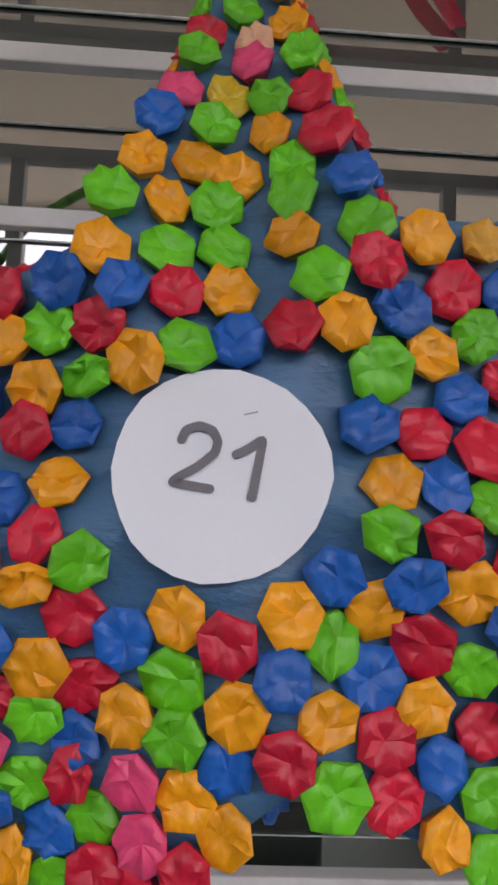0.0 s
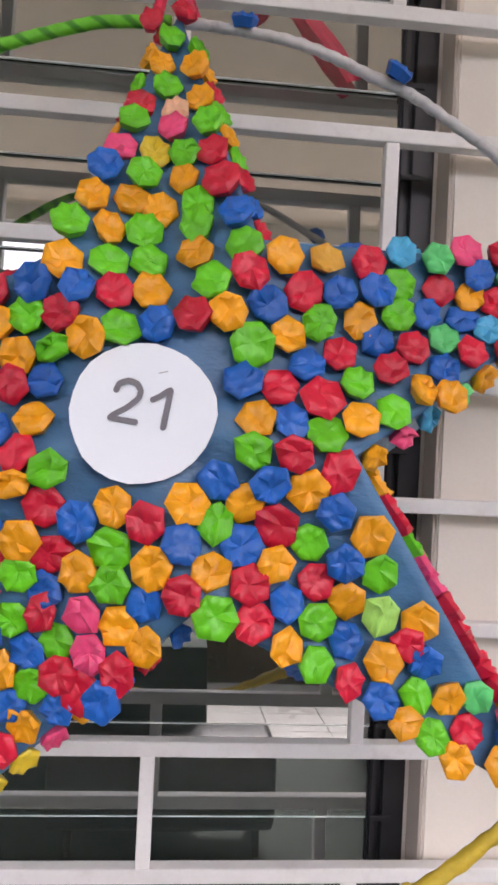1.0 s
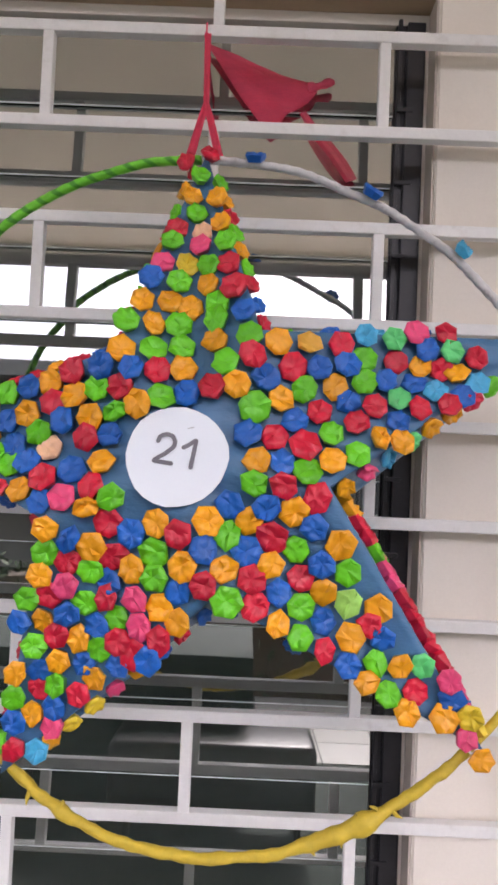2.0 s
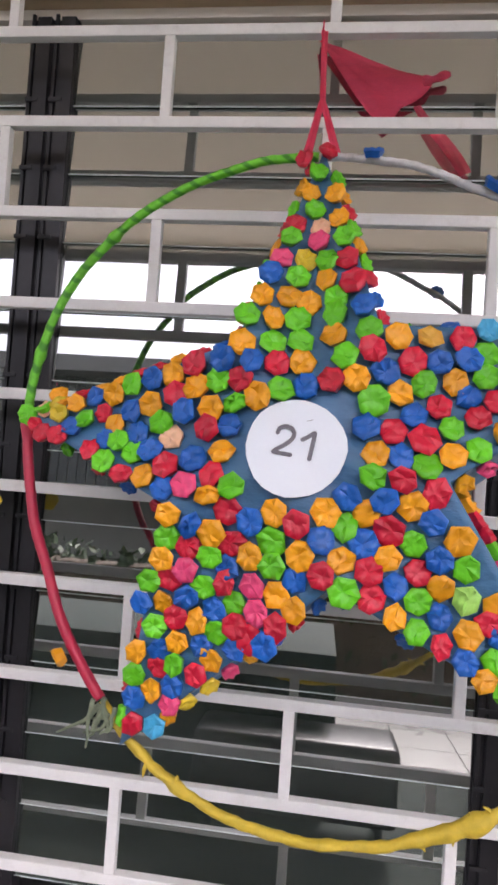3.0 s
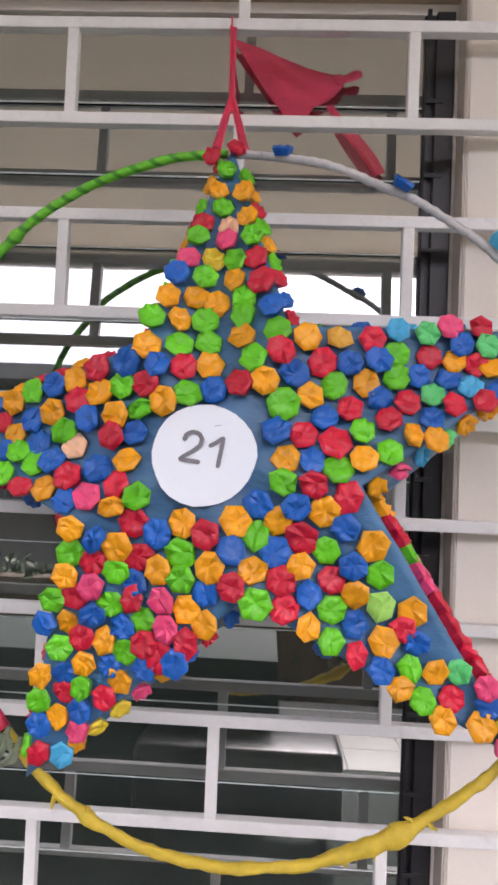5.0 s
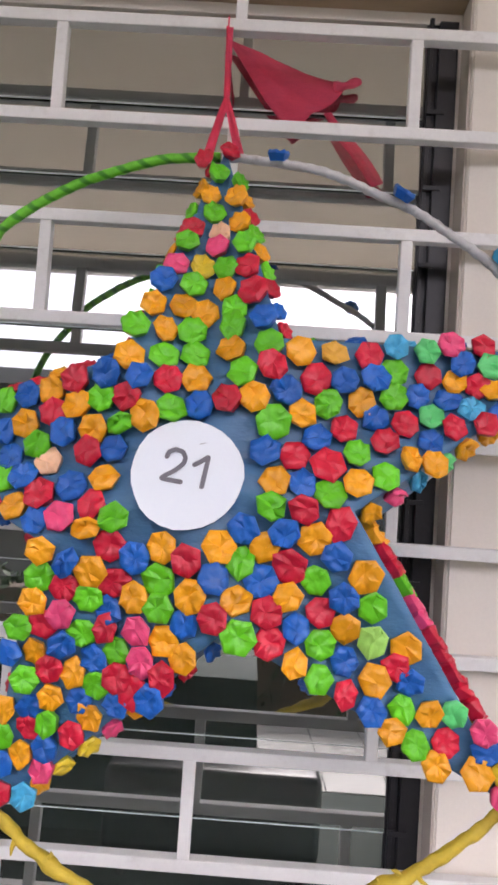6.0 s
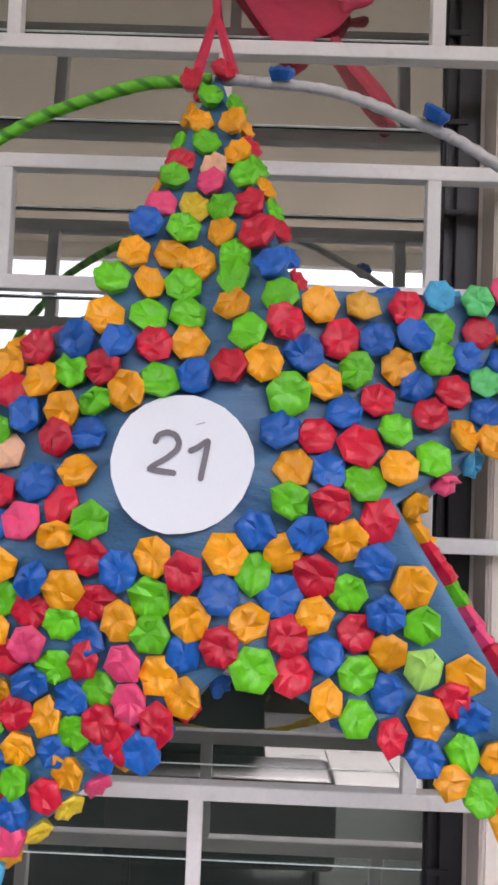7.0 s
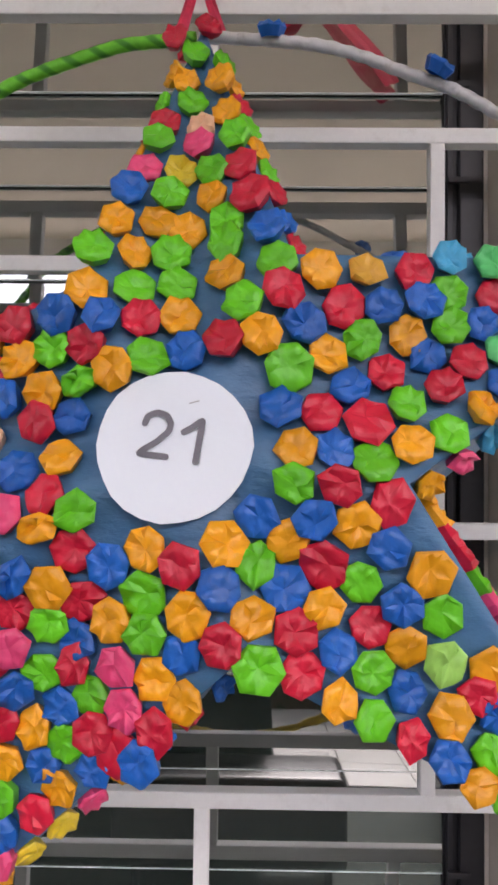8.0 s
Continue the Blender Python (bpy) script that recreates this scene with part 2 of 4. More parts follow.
def framed_wall(x0, x1, z0, z1, ax, bx, az, bz, y0, y1):
    """A wall with a real opening through it."""
    bm = bmesh.new()
    layers = []
    for y in (y0, y1):
        layers.append(([bm.verts.new((x, y, z)) for x, z in ((x0, z0), (x1, z0), (x1, z1), (x0, z1))],
                       [bm.verts.new((x, y, z)) for x, z in ((ax, az), (bx, az), (bx, bz), (ax, bz))]))
    for outer, inner in layers:
        for k in range(4):
            j = (k + 1) % 4
            bm.faces.new((outer[k], outer[j], inner[j], inner[k]))
    for which in (0, 1):
        a, b = layers[0][which], layers[1][which]
        for k in range(4):
            j = (k + 1) % 4
            bm.faces.new((a[k], a[j], b[j], b[k]))
    edges = [e for e in bm.edges if all(v in layers[0][1] for v in e.verts)]
    bmesh.ops.bevel(bm, geom=edges, offset=0.004, segments=2, affect="EDGES")
    return bm


wall = new("wall_front", to_mesh("wall_front", framed_wall(-7, 7, 0.0, 3.8, X0, X1, Z0, Z1, WALL_Y, WALL_Y + 0.19), CREAM))
tagged(wall, "cream painted plaster wall round a recessed louvre window", "wall", kind="structure")
sill = new("window_sill", to_mesh("window_sill", boxed(X0 + 0.002, X1 - 0.002, WALL_Y - 0.02, WALL_Y + 0.15, Z0 - 0.03, Z0 + 0.012, bevel=0.004), CREAM))
tagged(sill, "cream painted concrete sill under the louvre window", "sill", kind="structure")

lining = new("trim_head", to_mesh("trim_head", boxed(X0 + 0.003, X1 - 0.003, WALL_Y + 0.003, GLASS_Y - 0.014, Z1 - 0.008, Z1 - 0.001, bevel=0.001), TAN_BOARD))
tagged(lining, "tan painted board under the window head", "trim", kind="structure")
# Added lining, no separate board: it carries the reveal's shade as colour.
jamb = new("trim_jamb_shade", to_mesh("trim_jamb_shade", boxed(X1 - 0.006, X1 - 0.001, WALL_Y + 0.003, GLASS_Y - 0.018, Z0 + 0.014, Z1 - 0.009, bevel=0.001), JAMB_SHADE))
tagged(jamb, "added lining of the window side, its shade put into the taupe colour", "trim", kind="structure")
bm = boxed(-7, 7, -2.95, WALL_Y + 0.25, 3.8, 3.86)
ceiling = new("ceiling", to_mesh("ceiling", bm, SOFFIT))
tagged(ceiling, "plain beige painted ceiling of a covered porch", "ceiling", kind="structure")
bm = boxed(-7, 7, -3.02, -2.95, 3.66, 3.92)
fascia = new("trim", to_mesh("trim", bm, WHITE_IRON))
tagged(fascia, "white painted fascia board at the porch edge", "fascia", kind="structure")
floor = new("floor", to_mesh("floor", boxed(-7, 7, -3.2, WALL_Y + 0.15, -0.15, -0.008), FLOOR_PAINT))
tagged(floor, "dark painted porch floor with white tiles and an added bounce strip", "floor", kind="structure")
bm = bmesh.new()
for i in range(35):
    # The row at 0.38 is unseen, added to bounce light up to the ceiling.
    for y in (-3.2, -2.8, -2.4, -2.0, 0.38):
        x = -7 + 0.4 * i
        vs = [bm.verts.new((x + dx, y + dy, 0.0)) for dx, dy in ((0.004, 0.004), (0.396, 0.004), (0.396, 0.396), (0.004, 0.396))]
        f = bm.faces.new(vs)
        low = [bm.verts.new((v.co.x, v.co.y, -0.008)) for v in vs]
        for q in range(4):
            bm.faces.new((vs[q], low[q], low[(q + 1) % 4], vs[(q + 1) % 4]))
tiles = part("floor_tiles", bm, TILE, floor, "white glazed floor tiles with dark joints, one row added to bounce light")
tiles["kind"] = "stuff"
bm = bmesh.new()
bmesh.ops.create_grid(bm, x_segments=60, y_segments=60, size=300)
for v in bm.verts:
    far = max(0.0, v.co.length - 40) / 260
    v.co.z = -0.17 + 3 * far * (0.5 + 0.5 * noise.noise(v.co * 0.02)) * (1 if v.co.y < 0 else 0.2)
ground = new("ground", to_mesh("ground", bm, GRASS, smooth=True))
tagged(ground, "green grass lawn running to low hills", "ground", kind="structure")

# Pale ground added out of view behind the hedge to light the porch soffit.
yard = new("pavement", to_mesh("pavement", boxed(-16, 16, -16, -3.2, -0.165, -0.1), CONCRETE))
tagged(yard, "pale worn concrete yard, added to bounce light onto the porch ceiling", "pavement", kind="structure")

# dim room behind the glass
bm = bmesh.new()
add_box(bm, -3.0, 2.2, 4.4, 4.5, 0, 3.0)
add_box(bm, -3.1, -3.0, WALL_Y + 0.182, 4.5, 0, 3.0)
add_box(bm, 2.2, 2.3, WALL_Y + 0.182, 4.5, 0, 3.0)
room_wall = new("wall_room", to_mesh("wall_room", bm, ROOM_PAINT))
tagged(room_wall, "dim grey painted walls of the room inside", "wall", kind="structure")
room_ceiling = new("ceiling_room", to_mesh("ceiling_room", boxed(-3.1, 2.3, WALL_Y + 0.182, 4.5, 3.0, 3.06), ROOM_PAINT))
tagged(room_ceiling, "dim painted ceiling of the room inside", "ceiling", kind="structure")
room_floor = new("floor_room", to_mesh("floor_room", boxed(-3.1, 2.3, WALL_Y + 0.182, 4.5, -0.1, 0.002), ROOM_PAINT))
tagged(room_floor, "dim grey floor of the room inside", "floor", kind="structure")

# ---- louvre window ----
PITCH, SEAM = 0.160, 2.318
BLADE_TILT = radians(2.9)
SEAMS = [SEAM - PITCH * k for k in range(0, 12)]
BAYS = ((-0.598, 0.380), (-1.71, -0.712))
window = tagged(new("window_1"), "jalousie window with tinted glass blades in black frames", "window", kind="structure")
window.location = ((X0 + X1) / 2, GLASS_Y, Z0)
W = window.location.copy()


def wpart(name, bm, material, parent=window, label="", smooth=False):
    bmesh.ops.translate(bm, verts=bm.verts, vec=-W)
    return part(name, bm, material, parent, label, smooth)


def channel(x0, x1):
    """A black louvre channel with its flange, inner web and blade clips."""
    bm = bmesh.new()
    w = x1 - x0
    add_box(bm, x0, x1, GLASS_Y - 0.010, GLASS_Y + 0.028, Z0 + 0.012, Z1 - 0.005, bevel=0.002)
    add_box(bm, x0 + w * 0.36, x0 + w * 0.98, GLASS_Y - 0.024, GLASS_Y - 0.009, Z0 + 0.012, Z1 - 0.03, bevel=0.002)
    add_box(bm, x0 + w * 0.06, x0 + w * 0.2, GLASS_Y - 0.018, GLASS_Y - 0.009, Z0 + 0.012, Z1 - 0.02, bevel=0.001)
    return bm


for x0, x1 in ((0.380, 0.443), (-0.655, -0.598), (-0.712, -0.657), (-1.775, -1.71)):
    ch = wpart("frame_channel", channel(x0, x1), BLACK_FRAME, label="black aluminium louvre channel")
    for z in SEAMS:
        bm = boxed(x0 + 0.003, x0 + (x1 - x0) * 0.62, GLASS_Y - 0.0265, GLASS_Y - 0.018, z - 0.008, z + 0.002, bevel=0.0015)
        wpart("blade_clip", bm, BLACK_FRAME, ch)
wpart("side_batten", boxed(0.4435, X1 - 0.001, GLASS_Y - 0.016, GLASS_Y + 0.03, Z0 + 0.012, Z1 - 0.031, bevel=0.002), CREAM, label="cream painted side batten")
wpart("top_rail", boxed(X0 + 0.002, X1 - 0.002, GLASS_Y - 0.012, GLASS_Y + 0.03, Z1 - 0.03, Z1 - 0.001, bevel=0.002), CREAM, label="cream painted head rail")

for bx0, bx1 in BAYS:
    for z in SEAMS:
        top = min(PITCH + 0.010, Z1 - 0.034 - z)
        bm = boxed(bx0 + 0.001, bx1 - 0.001, -0.002, 0.002, -0.009, top)
        tilt = Matrix.Translation((0, GLASS_Y - 0.006, z)) @ Matrix.Rotation(-BLADE_TILT, 4, "X")
        bmesh.ops.transform(bm, matrix=tilt, verts=bm.verts)
        blade = wpart("louvre_blade", bm, GLASS, label="tinted glass louvre blade")
        for ez in (-0.0100, top + 0.0010):
            bm = boxed(bx0 + 0.001, bx1 - 0.001, -0.0019, 0.0019, ez - 0.0010, ez + 0.0010)
            bmesh.ops.transform(bm, matrix=tilt, verts=bm.verts)
            wpart("ground_edge", bm, GLASS_EDGE, blade, "pale ground glass edge")

# ---- white security grille ----
GRILLE_Y = 1.024
RAIL_TOP, RAIL_STEP, TUBE = 2.401, 0.1943, 0.0235
grille = tagged(new("window_grille"), "white enamelled steel security grille of staggered oblong panels", "grille")
grille.location = (0, GRILLE_Y - TUBE / 2, RAIL_TOP - RAIL_STEP * 9)
GO = grille.location.copy()


def gpart(name, bm):
    bmesh.ops.translate(bm, verts=bm.verts, vec=-GO)
    return part(name, bm, WHITE_IRON, grille)


RAILS = [RAIL_TOP + RAIL_STEP - RAIL_STEP * k for k in range(12)]
for z in RAILS:
    gpart("rail", boxed(-1.95, 1.05, GRILLE_Y - TUBE - 0.0005, GRILLE_Y - 0.0005, z - TUBE / 2, z + TUBE / 2, bevel=0.0025))
COLUMNS_A, COLUMNS_B = (-1.67, -1.006, -0.342, 0.323, 0.987), (-1.34, -0.690, -0.001, 0.66)
for k, (za, zb) in enumerate(zip(RAILS, RAILS[1:])):
    for x in (COLUMNS_B if k % 2 == 0 else COLUMNS_A):
        x += 0.013 if x > 0.2 and za > 1.5 else 0.0
        gpart("post", boxed(x - TUBE * 0.47, x + TUBE * 0.47, GRILLE_Y - TUBE + 0.001, GRILLE_Y - 0.002, zb + TUBE / 2 - 0.001, za - TUBE / 2 + 0.001, bevel=0.002))
for x in (-1.93, 0.70):
    for z in RAILS[1::2]:
        gpart("wall_lug", boxed(x - 0.012, x + 0.012, GRILLE_Y - 0.001, WALL_Y + 0.001, z - 0.010, z + 0.010, bevel=0.002))

# ---- star lantern ----
LEAN_BACK, SWING = math.atan(0.165), -0.0694
STAR = Matrix.Translation((-0.0083, 0.7999, 1.5539)) @ Matrix.Rotation(SWING, 4, "Z") @ Matrix.Rotation(math.pi / 2 - LEAN_BACK, 4, "X")
star = tagged(new("star_lantern"), "blue film star lantern covered in folded film rosettes inside a hoop", "lantern")
star.matrix_world = STAR
H_PENT, H_TIP = 0.108, 0.012
CENTRE = Vector((0.013, -0.032))
CORNERS = [("top", (0.002, 0.539)), ("tl", (-0.101, 0.136)), ("left", (-0.492, 0.008)), ("l", (-0.187, -0.132)), ("bl", (-0.242, -0.512)),
           ("b", (0.077, -0.231)), ("br", (0.474, -0.430)), ("r", (0.234, -0.064)), ("right", (0.586, 0.202)), ("tr", (0.122, 0.171))]
CORNER = dict(CORNERS)
TIPS = {"top", "left", "bl", "br", "right"}


def height_at(u, v):
    """Height of the star's front film over the hoop's plane, and its slope."""
    q = Vector((u, v)) - CENTRE
    for i in range(10):
        (na, a), (nb, b) = CORNERS[i], CORNERS[(i + 1) % 10]
        a, b = Vector(a) - CENTRE, Vector(b) - CENTRE
        det = a.x * b.y - a.y * b.x
        wa, wb = (q.x * b.y - q.y * b.x) / det, (a.x * q.y - a.y * q.x) / det
        if wa >= -1e-9 and wb >= -1e-9:
            ha, hb, hc = (H_TIP if na in TIPS else H_PENT), (H_TIP if nb in TIPS else H_PENT), H_PENT + 0.006
            nrm = (Vector((*a, ha - hc))).cross(Vector((*b, hb - hc))).normalized()
            return max(0.0, hc + wa * (ha - hc) + wb * (hb - hc)), nrm
    return 0.0, Vector((0, 0, 1))


def back_corner(c):
    """The back star is a little larger at its notches than the front one."""
    q = Vector(c) - CENTRE
    return CENTRE + q * (1 + (0.03 if q.x > 0.2 else 0.006) / q.length)


def film_patch(bm, a, b, c, n=14):
    """A triangle of stretched film with slack wrinkles, its border held tight."""
    a, b, c = Vector(a), Vector(b), Vector(c)
    nrm = (b - a).cross(c - a).normalized()
    rows = []
    for i in range(n + 1):
        row = []
        for j in range(n + 1 - i):
            k = n - i - j
            p = (a * k + b * i + c * j) / n
            inner = min(i, j, k) / n * 3
            w = noise.noise(Vector((p.x * 18 + p.y * 30, p.y * 14 - p.x * 8, p.z * 20))) * 0.009 * min(1, inner * 2)
            row.append(bm.verts.new(p + nrm * w))
        rows.append(row)
    for i in range(n):
        for j in range(n - i):
            bm.faces.new((rows[i][j], rows[i + 1][j], rows[i][j + 1]))
            if j < n - i - 1:
                bm.faces.new((rows[i + 1][j], rows[i + 1][j + 1], rows[i][j + 1]))


bm = bmesh.new()
for i in range(10):
    (na, a), (nb, b) = CORNERS[i], CORNERS[(i + 1) % 10]
    for side in (1, -1):
        A = (*a, H_TIP * side) if na in TIPS else (*(a if side > 0 else back_corner(a)), H_PENT * side)
        B = (*b, H_TIP * side) if nb in TIPS else (*(b if side > 0 else back_corner(b)), H_PENT * side)
        O = (*CENTRE, (H_PENT + 0.006) * side)
        film_patch(bm, *((O, A, B) if side > 0 else (O, B, A)))
    notch, tip = (b, a) if na in TIPS else (a, b)
    up, down = (*notch, H_PENT), (*back_corner(notch), -H_PENT)
    tu, td = (*tip, H_TIP), (*tip, -H_TIP)
    film_patch(bm, up, tu, down)
    film_patch(bm, tu, td, down, n=4)
bmesh.ops.remove_doubles(bm, verts=bm.verts, dist=0.0004)
part("star_body", bm, BODY_FILM, star, "slack steel-blue plastic film over a star frame", smooth=True)


# paper disc with its number
def disc_mesh():
    bm = bmesh.new()
    n = 26
    top, low = [], []
    for k in range(n):
        w = 2 * math.pi * k / n
        r = 0.0765 + 0.0012 * math.sin(3 * w + 1) + random.uniform(-0.0009, 0.0009)
        top.append(bm.verts.new((r * math.cos(w), r * 0.975 * math.sin(w), 0.0012 + 0.0015 * math.sin(2 * w))))
        low.append(bm.verts.new((r * math.cos(w), r * 0.975 * math.sin(w), 0.0004 + 0.0015 * math.sin(2 * w))))
    c1, c2 = bm.verts.new((0, 0, 0.0012)), bm.verts.new((0, 0, 0.0004))
    for k in range(n):
        j = (k + 1) % n
        bm.faces.new((c1, top[k], top[j]))
        bm.faces.new((c2, low[j], low[k]))
        bm.faces.new((top[k], low[k], low[j], top[j]))
    return bm


DISC_AT = Matrix.Translation((0.0097, -0.0320, H_PENT + 0.010))
disc = part("number_disc", disc_mesh(), PAPER, star, "white paper disc printed with the number 21", m=DISC_AT)


def numeral(corners, width=0.0063):
    """A rounded pen-like numeral stroke, flat on the paper."""
    pts = [Vector(c) * 0.000182 for c in corners]
    path = []
    for i in range(len(pts) - 1):
        for k in range(6):
            path.append(pts[i].lerp(pts[i + 1], k / 6))
    path.append(pts[-1])
    for _ in range(2):
        path = [path[0]] + [(path[i - 1] + path[i] * 2 + path[i + 1]) / 4 for i in range(1, len(path) - 1)] + [path[-1]]
    bm = bmesh.new()
    for k, p in enumerate(path):
        z = 0.00003 * (k % 5)
        ring = [bm.verts.new((p.x + width / 2 * math.cos(w), p.y + width / 2 * math.sin(w), z)) for w in [math.pi * q / 7 for q in range(14)]]
        bm.faces.new(ring)
        if k:
            d = (p - path[k - 1]).normalized()
            sd = Vector((-d.y, d.x)) * width / 2
            quad = [path[k - 1] + sd, path[k - 1] - sd, p - sd, p + sd]
            bm.faces.new([bm.verts.new((*q, 0.0002)) for q in quad])
    ob = new("numeral", to_mesh("numeral", bm, INK))
    ob.parent = disc
    ob.matrix_local = pose(0, 0, 0.0031, 0, 0, 3.5)
    return tagged(ob, "grey printed numeral with round ends")


numeral([(-148, 127), (-132, 165), (-80, 182), (-28, 162), (-8, 118), (-20, 74), (-85, 22), (-160, -16), (-183, -34), (-150, -42), (-40, -62)])
numeral([(60, 67), (100, 84), (163, 126), (152, 70), (118, -96)])
part("smudge", boxed(-0.005, 0.005, -0.0005, 0.0005, 0, 0.0002), PENCIL, disc, "small grey pencil smudge", m=pose(0.019, 0.0425, 0.0030, 0, 0, 15))


# rosettes of folded film
def rosette_mesh(seed, sides, crumple):
    """A pouch of film gathered at its middle: a turned-in rim and pleats that run to an off-centre knot."""
    rnd = random.Random(seed)
    bm = bmesh.new()
    j = lambda s: rnd.uniform(-s, s)
    squash = 1 - 0.42 * crumple
    hx, hy = j(0.14), j(0.14) * squash
    base, outer, top, mid = [], [], [], []
    for k in range(sides):
        w = 2 * math.pi * (k + j(0.08 + 0.10 * crumple)) / sides
        r = 1 + j(0.05 + 0.10 * crumple)
        c, s = math.cos(w), math.sin(w) * squash
        base.append(bm.verts.new((0.72 * r * c, 0.72 * r * s, 0.0)))
        outer.append(bm.verts.new((r * c, r * s, 0.62 + j(0.07 + 0.2 * crumple))))
        for half in (0, 1):
            w2 = w + math.pi * (half + j(0.12)) / sides
            rr = (0.88 if half == 0 else 0.79) * r * (1 + j(0.03))
            z = (0.90 if half == 0 else 0.84 - 0.10 * rnd.random()) + j(0.04 + 0.22 * crumple)
            top.append(bm.verts.new((rr * math.cos(w2), rr * math.sin(w2) * squash, z)))
            w3 = w2 + j(0.16)
            m = 0.43 + j(0.09)
            z3 = (0.82 if half == 0 else 0.68) + j(0.08 + 0.25 * crumple)
            mid.append(bm.verts.new((hx + m * math.cos(w3), hy + m * math.sin(w3) * squash, z3)))
    hub = bm.verts.new((hx, hy, 0.64 + j(0.10) + 0.2 * crumple))
    n2 = 2 * sides
    for k in range(sides):
        q = (k + 1) % sides
        bm.faces.new((base[k], base[q], outer[q], outer[k]))
        bm.faces.new((outer[k], top[2 * k + 1], top[2 * k]))
        bm.faces.new((outer[k], outer[q], top[2 * k + 1]))
        bm.faces.new((outer[q], top[(2 * k + 2) % n2], top[2 * k + 1]))
    for k in range(n2):
        q = (k + 1) % n2
        if rnd.random() < 0.5:
            bm.faces.new((top[k], top[q], mid[q]))
            bm.faces.new((top[k], mid[q], mid[k]))
        else:
            bm.faces.new((top[k], top[q], mid[k]))
            bm.faces.new((top[q], mid[q], mid[k]))
        bm.faces.new((mid[k], mid[q], hub))
    for f in bm.faces:
        f.smooth = True
    rim, ring, knots = set(outer), set(top), set(mid)
    for e in bm.edges:
        a, b = e.verts
        pleat = (hub in (a, b) or (a in ring and b in knots) or (b in ring and a in knots)) and rnd.random() < 0.55
        fold = (a in rim and b in rim) or ((a in rim) != (b in rim) and rnd.random() < 0.4)
        e.smooth = not (pleat or fold)
    return bm


VARIANTS = [(6, 0), (7, 0), (6, 0.15), (6, 0), (7, 0.1), (6, 0.05), (6, 0.8), (7, 0), (6, 0.3), (6, 0), (5, 0.15), (7, 0.65), (6, 0.1), (7, 0.2), (6, 0.25), (6, 0.05), (7, 0.05), (6, 0.2)]
ROSETTE_CACHE = {}
rng = random.Random(7)
ROSETTE_NAMES = {"o": "orange", "r": "red", "g": "green", "b": "blue", "p": "pink", "c": "sky-blue", "m": "mint", "y": "yellow", "a": "amber", "k": "peach", "l": "lime"}


def rosette_data(colour, crumpled):
    pick = rng.choice((6, 11, 8)) if crumpled else rng.choice((0, 1, 2, 3, 4, 5, 7, 9, 12, 13, 14, 15, 16, 17, 8))
    if (colour, pick) not in ROSETTE_CACHE:
        sides, cr = VARIANTS[pick]
        ROSETTE_CACHE[colour, pick] = to_mesh("rosette", rosette_mesh(pick, sides, cr), FILMS[colour])
    return ROSETTE_CACHE[colour, pick]


def set_rosette(colour, u, v, h, normal, size=1.0, crumpled=False, parent=None):
    big = 1.14 if colour.isupper() else 1.0
    colour = colour.lower()
    ob = new("rosette", rosette_data(colour, crumpled))
    ob.parent = parent or star
    r = 0.0237 * size * big * rng.uniform(0.96, 1.04)
    h += rng.choice((-0.002, 0.002, 0.006))
    lean = Vector((rng.uniform(-0.11, 0.11), rng.uniform(-0.11, 0.11), 0))
    q = (Vector(normal) + lean).normalized().to_track_quat("Z", "Y")
    ob.matrix_local = Matrix.LocRotScale((u, v, h), q, (r, r, 0.022 * size)) @ Matrix.Rotation(rng.uniform(0, 6.28), 4, "Z")
    return tagged(ob, "folded %s film rosette" % ROSETTE_NAMES[colour])


def rosette_row(colours, *places):
    """Rosettes glued to the star's front, one letter a colour; capitals are the large ones."""
    for c, (u, v) in zip(colours, places):
        h, nrm = height_at(u, v)
        tip_like = Vector((u, v)).length
        set_rosette(c, u - 0.014 * nrm.x, v - 0.014 * nrm.y, h - 0.001, nrm, 1.0 if tip_like < 0.22 else 0.93 if tip_like < 0.33 else 0.87, rng.random() < (0.05 if tip_like < 0.3 else 0.12))


def edge_row(notch, tip, colours, start, end, depth):
    """Rosettes along the side face between a notch and a tip, depth from the front edge to the back one."""
    a, b = Vector((*CORNER[notch], 0)), Vector((*CORNER[tip], 0))
    across = (b - a).cross(Vector((0, 0, 1))).normalized()
    if across.dot(a - b.lerp(Vector((*CENTRE, 0)), 0.5)) < 0:
        across = -across
    for i, c in enumerate(colours):
        s = start + (end - start) * i / max(1, len(colours) - 1)
        p = a.lerp(b, s) + across * (0.001 + (0.028 if notch == "r" else 0.008) * depth * (1 - s))
        hs = H_PENT * (1 - s) + H_TIP * s
        h = hs * (1 - 2 * depth)
        nrm = (across + Vector((0, 0, 0.2 if tip == "br" and notch == "r" else 0.7))).normalized()
        set_rosette(c, p.x, p.y, h, nrm, (0.98 if tip == "br" else 0.82) if notch == "r" else 0.74, rng.random() < 0.35)


# centre
rosette_row("oggorgobr", (0.054, 0.155), (0.001, 0.146), (-0.042, 0.138), (-0.089, 0.134), (0.115, 0.127), (0.074, 0.115), (0.008, 0.108), (-0.118, 0.104), (-0.030, 0.102))
rosette_row("bborrgbog", (-0.068, 0.100), (0.136, 0.096), (0.094, 0.079), (0.056, 0.074), (-0.084, 0.072), (-0.123, 0.069), (0.016, 0.067), (0.159, 0.064), (-0.021, 0.058))
